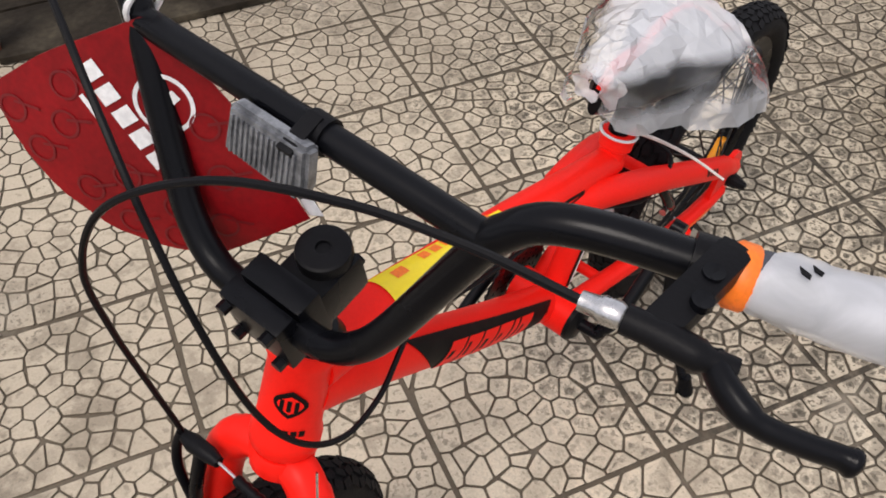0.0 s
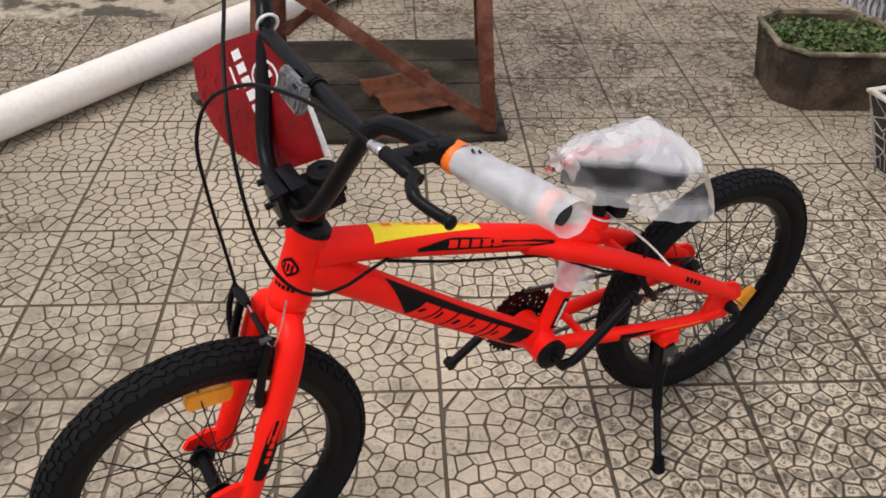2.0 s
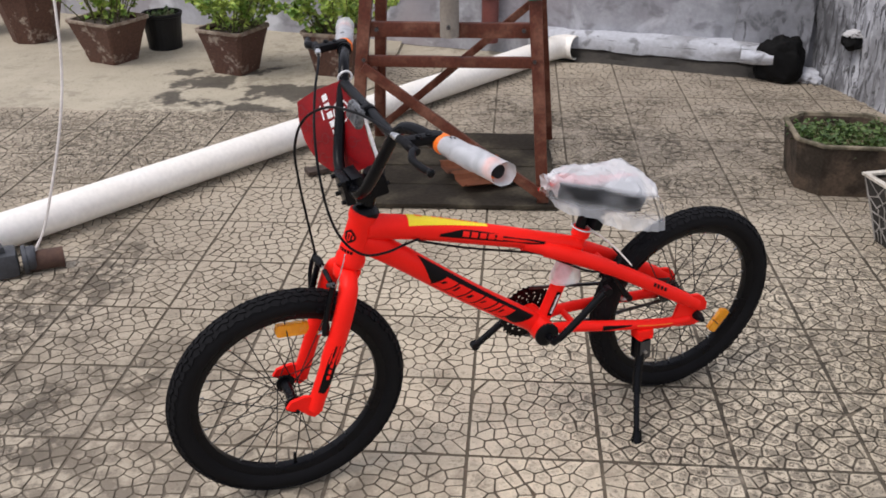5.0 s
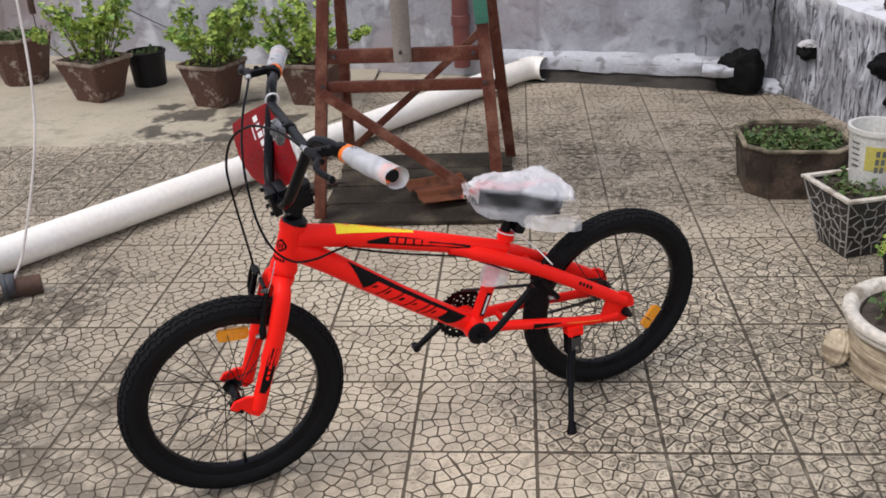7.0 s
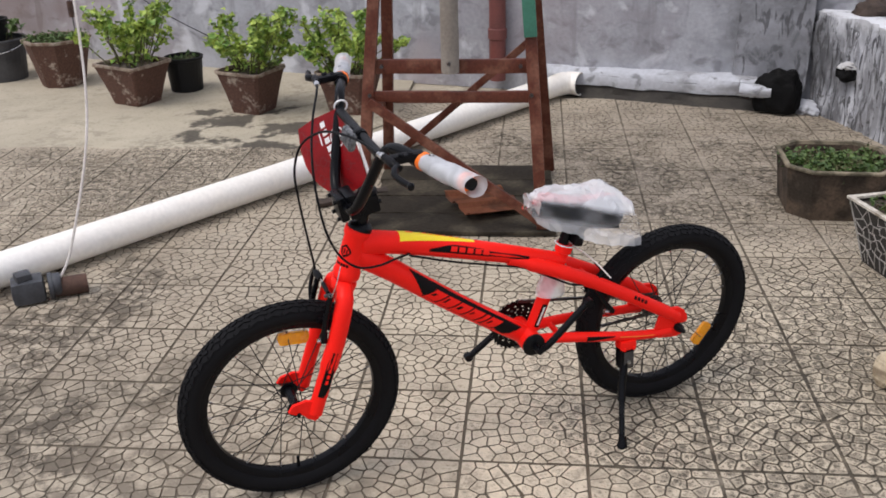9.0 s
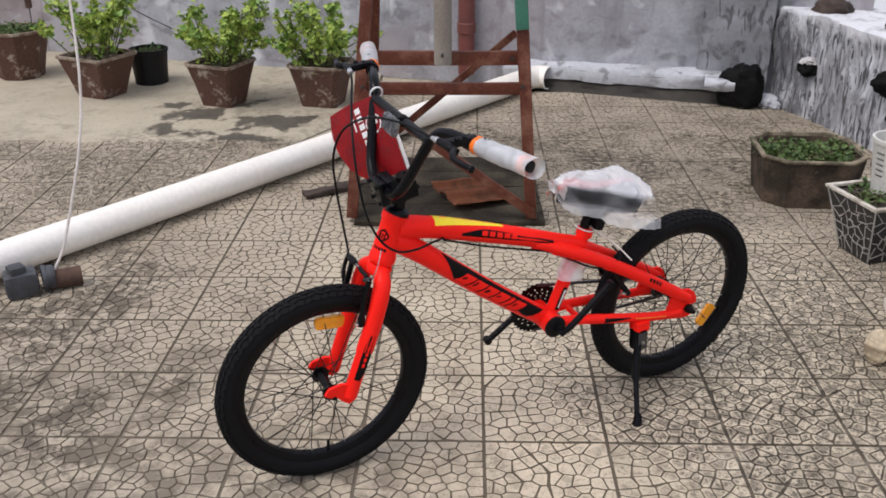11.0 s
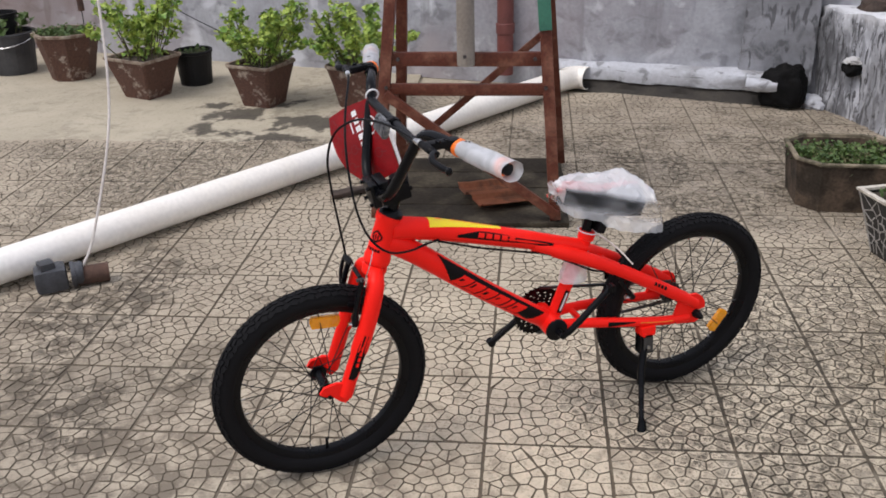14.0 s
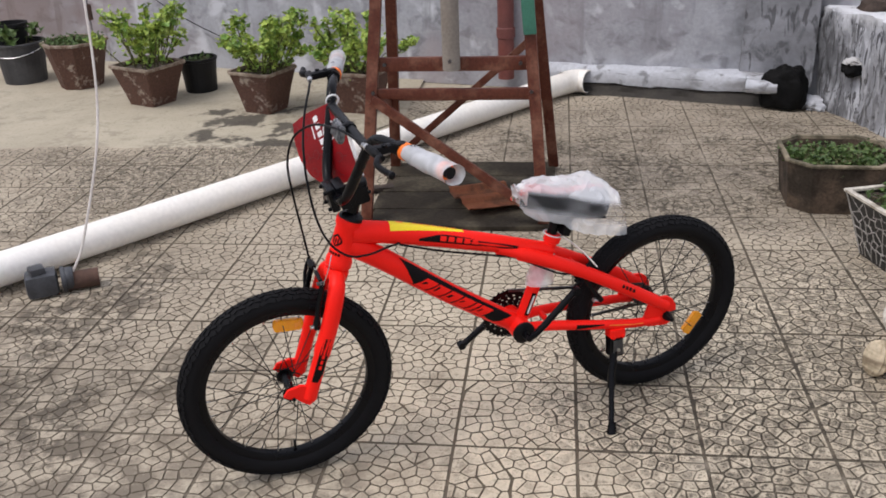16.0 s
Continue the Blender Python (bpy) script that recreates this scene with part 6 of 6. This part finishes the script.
def wrap(name, a0, a1, z0, z1, material, parent, out=0.0008):
    bm = B()
    rows = []
    for i in range(9):
        a = radians(a0 + (a1 - a0) * i / 8)
        rows.append([bm.verts.new(((0.072 + 0.02 * z / 0.19 + out) * math.cos(a), (0.072 + 0.02 * z / 0.19 + out) * math.sin(a), z)) for z in (z0, z1)])
    for a, b in zip(rows, rows[1:]):
        bm.faces.new((a[0], b[0], b[1], a[1]))
    part(name, bm, material, parent)


wrap("label_patch", 228, 285, 0.07, 0.155, YELLOWPRINT, bucket)
for k in range(5):
    wrap("label_bar", 192, 214, 0.075 + 0.02 * k, 0.082 + 0.02 * k, GREYPRINT, bucket, 0.0014)
for k in range(6):
    wrap("label_icon", 250 + 12 * (k % 2), 258 + 12 * (k % 2), 0.065 + 0.028 * (k // 2), 0.086 + 0.028 * (k // 2), GREYPRINT, bucket, 0.0016)

bowl = thing("round_pot", pose(1.037, 0.370, 0) @ Matrix.Diagonal((1.02, 1.02, 0.86, 1)), "cream glazed round pot with ribs and small plants", "plant pot", "planters by the parapet")
part("pot_body", lathe(B(), [(0.0, 0.0), (0.176, 0.0), (0.184, 0.004), (0.188, 0.014), (0.188, 0.030), (0.184, 0.034), (0.188, 0.038), (0.190, 0.066), (0.186, 0.070), (0.190, 0.074), (0.192, 0.104), (0.188, 0.108), (0.192, 0.112), (0.194, 0.150), (0.184, 0.158), (0.170, 0.158), (0.168, 0.150), (0.0, 0.148)], 56), CREAMPOT, bowl)
part("lower_lip", lathe(B(), [(0.190, 0.150), (0.203, 0.154), (0.206, 0.162), (0.203, 0.170), (0.190, 0.174)], 56, closed=True), CREAM, bowl)
part("rim", lathe(B(), [(0.168, 0.172), (0.204, 0.173), (0.213, 0.180), (0.215, 0.191), (0.211, 0.201), (0.202, 0.206), (0.190, 0.205), (0.180, 0.198), (0.170, 0.176)], 56, closed=True), CREAM, bowl, "chipped white rim")
part("inner_wall", lathe(B(), [(0.172, 0.150), (0.186, 0.170), (0.184, 0.180), (0.168, 0.176), (0.164, 0.150)], 56, closed=True), SOIL, bowl, "damp dark inner wall")
soil(circle(0.165), 1.0, 0.165, bowl, 8.0)
leafy(24, 0.05, 0.03, 0.026, 190, 31, LEAFDARK, bowl, 0.11, 0.165)
low = thing("potted_plant", pose(1.165, 0.925, 0), "small green leafy plant in a low dark pot", "plant")
part("pot_body", lathe(B(), [(0.0, 0.0), (0.034, 0.0), (0.042, 0.055), (0.046, 0.056), (0.046, 0.064), (0.039, 0.064), (0.038, 0.05), (0.0, 0.05)], 24), BLACKPOT, low)
leafy(14, 0.09, 0.045, 0.026, 150, 33, LEAF, low, 0.02, 0.05)
shell = B()
bmesh.ops.create_icosphere(shell, subdivisions=4, radius=1)
for v in shell.verts:
    a = math.atan2(v.co.y, v.co.x)
    v.co *= 1 + 0.06 * math.cos(a * 14)
    v.co = Vector((v.co.x * 0.022, v.co.y * 0.040, max(-0.050, v.co.z * 0.052)))
shell_ob = tagged(part("cream_shell", shell, CREAMPOT), "ribbed cream shell leaning on the round pot", "shell")
shell_ob.matrix_world = pose(0.818, 0.398, 0.050, 0, 15, 30)

# ---- odds and ends ----
motor = thing("pump_motor", pose(-1.815, 0.785, 0, 0, 0, 24), "grey metal pump motor with a rusty pipe stub", "motor")
bm = box(B(), (0.105, 0.092, 0.082), pose(-0.012, 0, 0.0455, 0, 0, 6), 0.022)
part("housing", bm, MOTORGREY, motor)
part("end_cap", lathe(B(), [(0.0, -0.02), (0.036, -0.02), (0.040, -0.012), (0.040, 0.012), (0.034, 0.02), (0.0, 0.02)], 24, pose(0.075, 0, 0.048, 0, 90, 0)), MOTORGREY, motor)
part("terminal_box", box(B(), (0.05, 0.052, 0.03), pose(-0.02, -0.004, 0.094, 0, 0, 20), 0.008), MOTORGREY, motor)
part("flange", lathe(B(), [(0.034, 0.0), (0.046, 0.002), (0.046, 0.014), (0.034, 0.016)], 24, pose(0.052, 0, 0.046, 0, 90, 6), closed=True), MOTORGREY, motor)
part("pipe_stub", tube(B(), [(0.07, 0, 0.036), (0.175, 0.008, 0.034)], 0.033, 20), RUST, motor, "rusty brown pipe stub")
tagged(part("white_rope", tube(B(), curve_points([(-1.735, 0.826, 0.060), (-1.690, 0.875, 0.18), (-1.630, 1.01, 0.55), (-1.640, 1.10, 0.95), (-1.665, 1.16, 1.5), (-1.69, 1.2, 2.3)], 8), 0.0045, 8), CORD), "thin white plastic rope tied to the motor", "rope")

bm = B()
bmesh.ops.create_icosphere(bm, subdivisions=5, radius=1)
for v in bm.verts:
    p0 = v.co.copy()
    k = 1 + 0.20 * noise.noise(p0 * 1.7) + 0.05 * noise.noise(p0 * 6) + 0.03 * noise.noise(Vector((p0.x * 16, p0.y * 16, p0.z * 4)))
    w = 1.0 + 0.25 * max(0, -p0.z)
    v.co = Vector((p0.x * 0.125 * k * w, p0.y * 0.085 * k * w, max(-0.10, 0.12 * math.copysign(abs(p0.z) ** 0.7, p0.z) * k - 0.012)))
black = tagged(part("black_plastic_sheet", bm, BLACKBAG), "crumpled black plastic bundled round the pipe end", "plastic sheet")
black.matrix_world = pose(1.135, 3.085, 0.118, 0, 0, -18) @ Matrix.Diagonal((0.94, 0.85, 1.06, 1))
tagged(part("short_pipe", lathe(B(), [(0.030, 0), (0.035, 0), (0.035, 0.16), (0.030, 0.16)], 24, pose(0.935, 3.10, 0.122, 0, 90, -18), closed=True), LEDGE), "short whitewashed pipe entering black plastic", "pipe")
cement = B()
bmesh.ops.create_icosphere(cement, subdivisions=4, radius=1)
for v in cement.verts:
    k = 1 + 0.3 * noise.noise(v.co * 2.5)
    v.co = Vector((v.co.x * 0.085 * k, v.co.y * 0.065 * k, max(-0.02, v.co.z * 0.045 * k)))
cement_ob = tagged(part("cement_lump", cement, LEDGE), "whitewashed lump of cement in the corner", "cement lump")
cement_ob.matrix_world = pose(1.285, 3.10, 0.016, 0, 0, -60)
for x, y, z, size in ((1.395, 2.86, 0.264, 1.0), (1.57, 2.32, 0.317, 1.3), (1.61, 2.22, 0.185, 1.15)):
    st = thing("wall_stub", pose(x, y, z, 0, -90, -17), "blackened pipe stub sticking out of the parapet", "pipe stub", "stubs in the parapet")
    bm = B()
    bmesh.ops.create_icosphere(bm, subdivisions=4, radius=1)
    for v in bm.verts:
        k = 1 + 0.4 * noise.noise(v.co * 1.8 + Vector((x * 9, y * 7, 0))) + 0.1 * noise.noise(v.co * 6)
        v.co = Vector((v.co.x * 0.042 * k, v.co.y * 0.045 * k, v.co.z * 0.05 * k)) * size
    part("stub_body", bm, BLACKBAG, st)
    if size == 1.0:
        bm = B()
        bmesh.ops.create_icosphere(bm, subdivisions=3, radius=1)
        for v in bm.verts:
            k = 1 + 0.5 * noise.noise(v.co * 2.6)
            v.co = Vector((0.034 + v.co.x * 0.020 * k, v.co.y * 0.044 * k, v.co.z * 0.046 * k))
        part("whitewash_cap", bm, LIME, st, "splash of dried whitewash")
for x, y, w in ((1.53, 3.02, 0.10), (1.70, 2.55, 0.085), (1.83, 2.20, 0.11)):
    bm = B()
    bmesh.ops.create_icosphere(bm, subdivisions=4, radius=1)
    for v in bm.verts:
        k = 1 + 0.35 * noise.noise(v.co * 2 + Vector((x, y, 0))) + 0.12 * noise.noise(v.co * 7)
        v.co = Vector((v.co.x * w * k, v.co.y * w * 0.8 * k, max(-0.05, v.co.z * 0.07 * k)))
    ob = tagged(part("dark_rubble", bm, OLDBARK), "dark dirty rubble lump on the parapet", "rubble", "rubble on the parapet")
    ob.matrix_world = pose(x, y, 0.53)
wire = tagged(part("wall_wire", tube(B(), curve_points([(-2.95, 4.20, 0.62), (-2.6, 4.10, 0.40), (-2.25, 4.02, 0.24), (-1.95, 4.0, 0.12)], 6), 0.003, 6), PLASTIC), "thin dark wire slung along the wall", "wire")
hook = thing("hanging_buckle", pose(-3.18, 4.06, 0.42), "rusty metal turnbuckle hanging on a wire", "turnbuckle")
part("buckle_frame", lathe(B(), [(0.016, -0.05), (0.022, -0.05), (0.022, 0.05), (0.016, 0.05)], 8, None, closed=True), RUST, hook)
part("buckle_wire", tube(B(), [(0, 0, -0.14), (0, 0, 0.0), (-0.03, 0.05, 0.5), (-0.05, 0.08, 1.2)], 0.004, 6), DARKSTEEL, hook)

# ---- floor tiles ----
meshes = [tile_mesh(k) for k in range(8)]
worn_meshes = [tile_mesh(20 + k, 0.0005) for k in range(4)]
for me in meshes + worn_meshes:
    me.materials.append(TILETOP)
    me.materials.append(GROOVE)
    me.materials.append(TILECORE)
rng = random.Random(7)
for i in range(-11, 6):
    for j in range(-6, 11):
        if j > 7 and i < -3:
            continue
        ob = new("tile", rng.choice(worn_meshes if i + j * 0.5 >= 0 and -4 <= j <= 3 and i >= 0 else meshes))
        ob.parent = floor
        ob.matrix_world = pose((i + 0.5) * TS, (j + 0.5) * TS, 0, 0, 0, rng.choice((0, 90, 180, 270)))
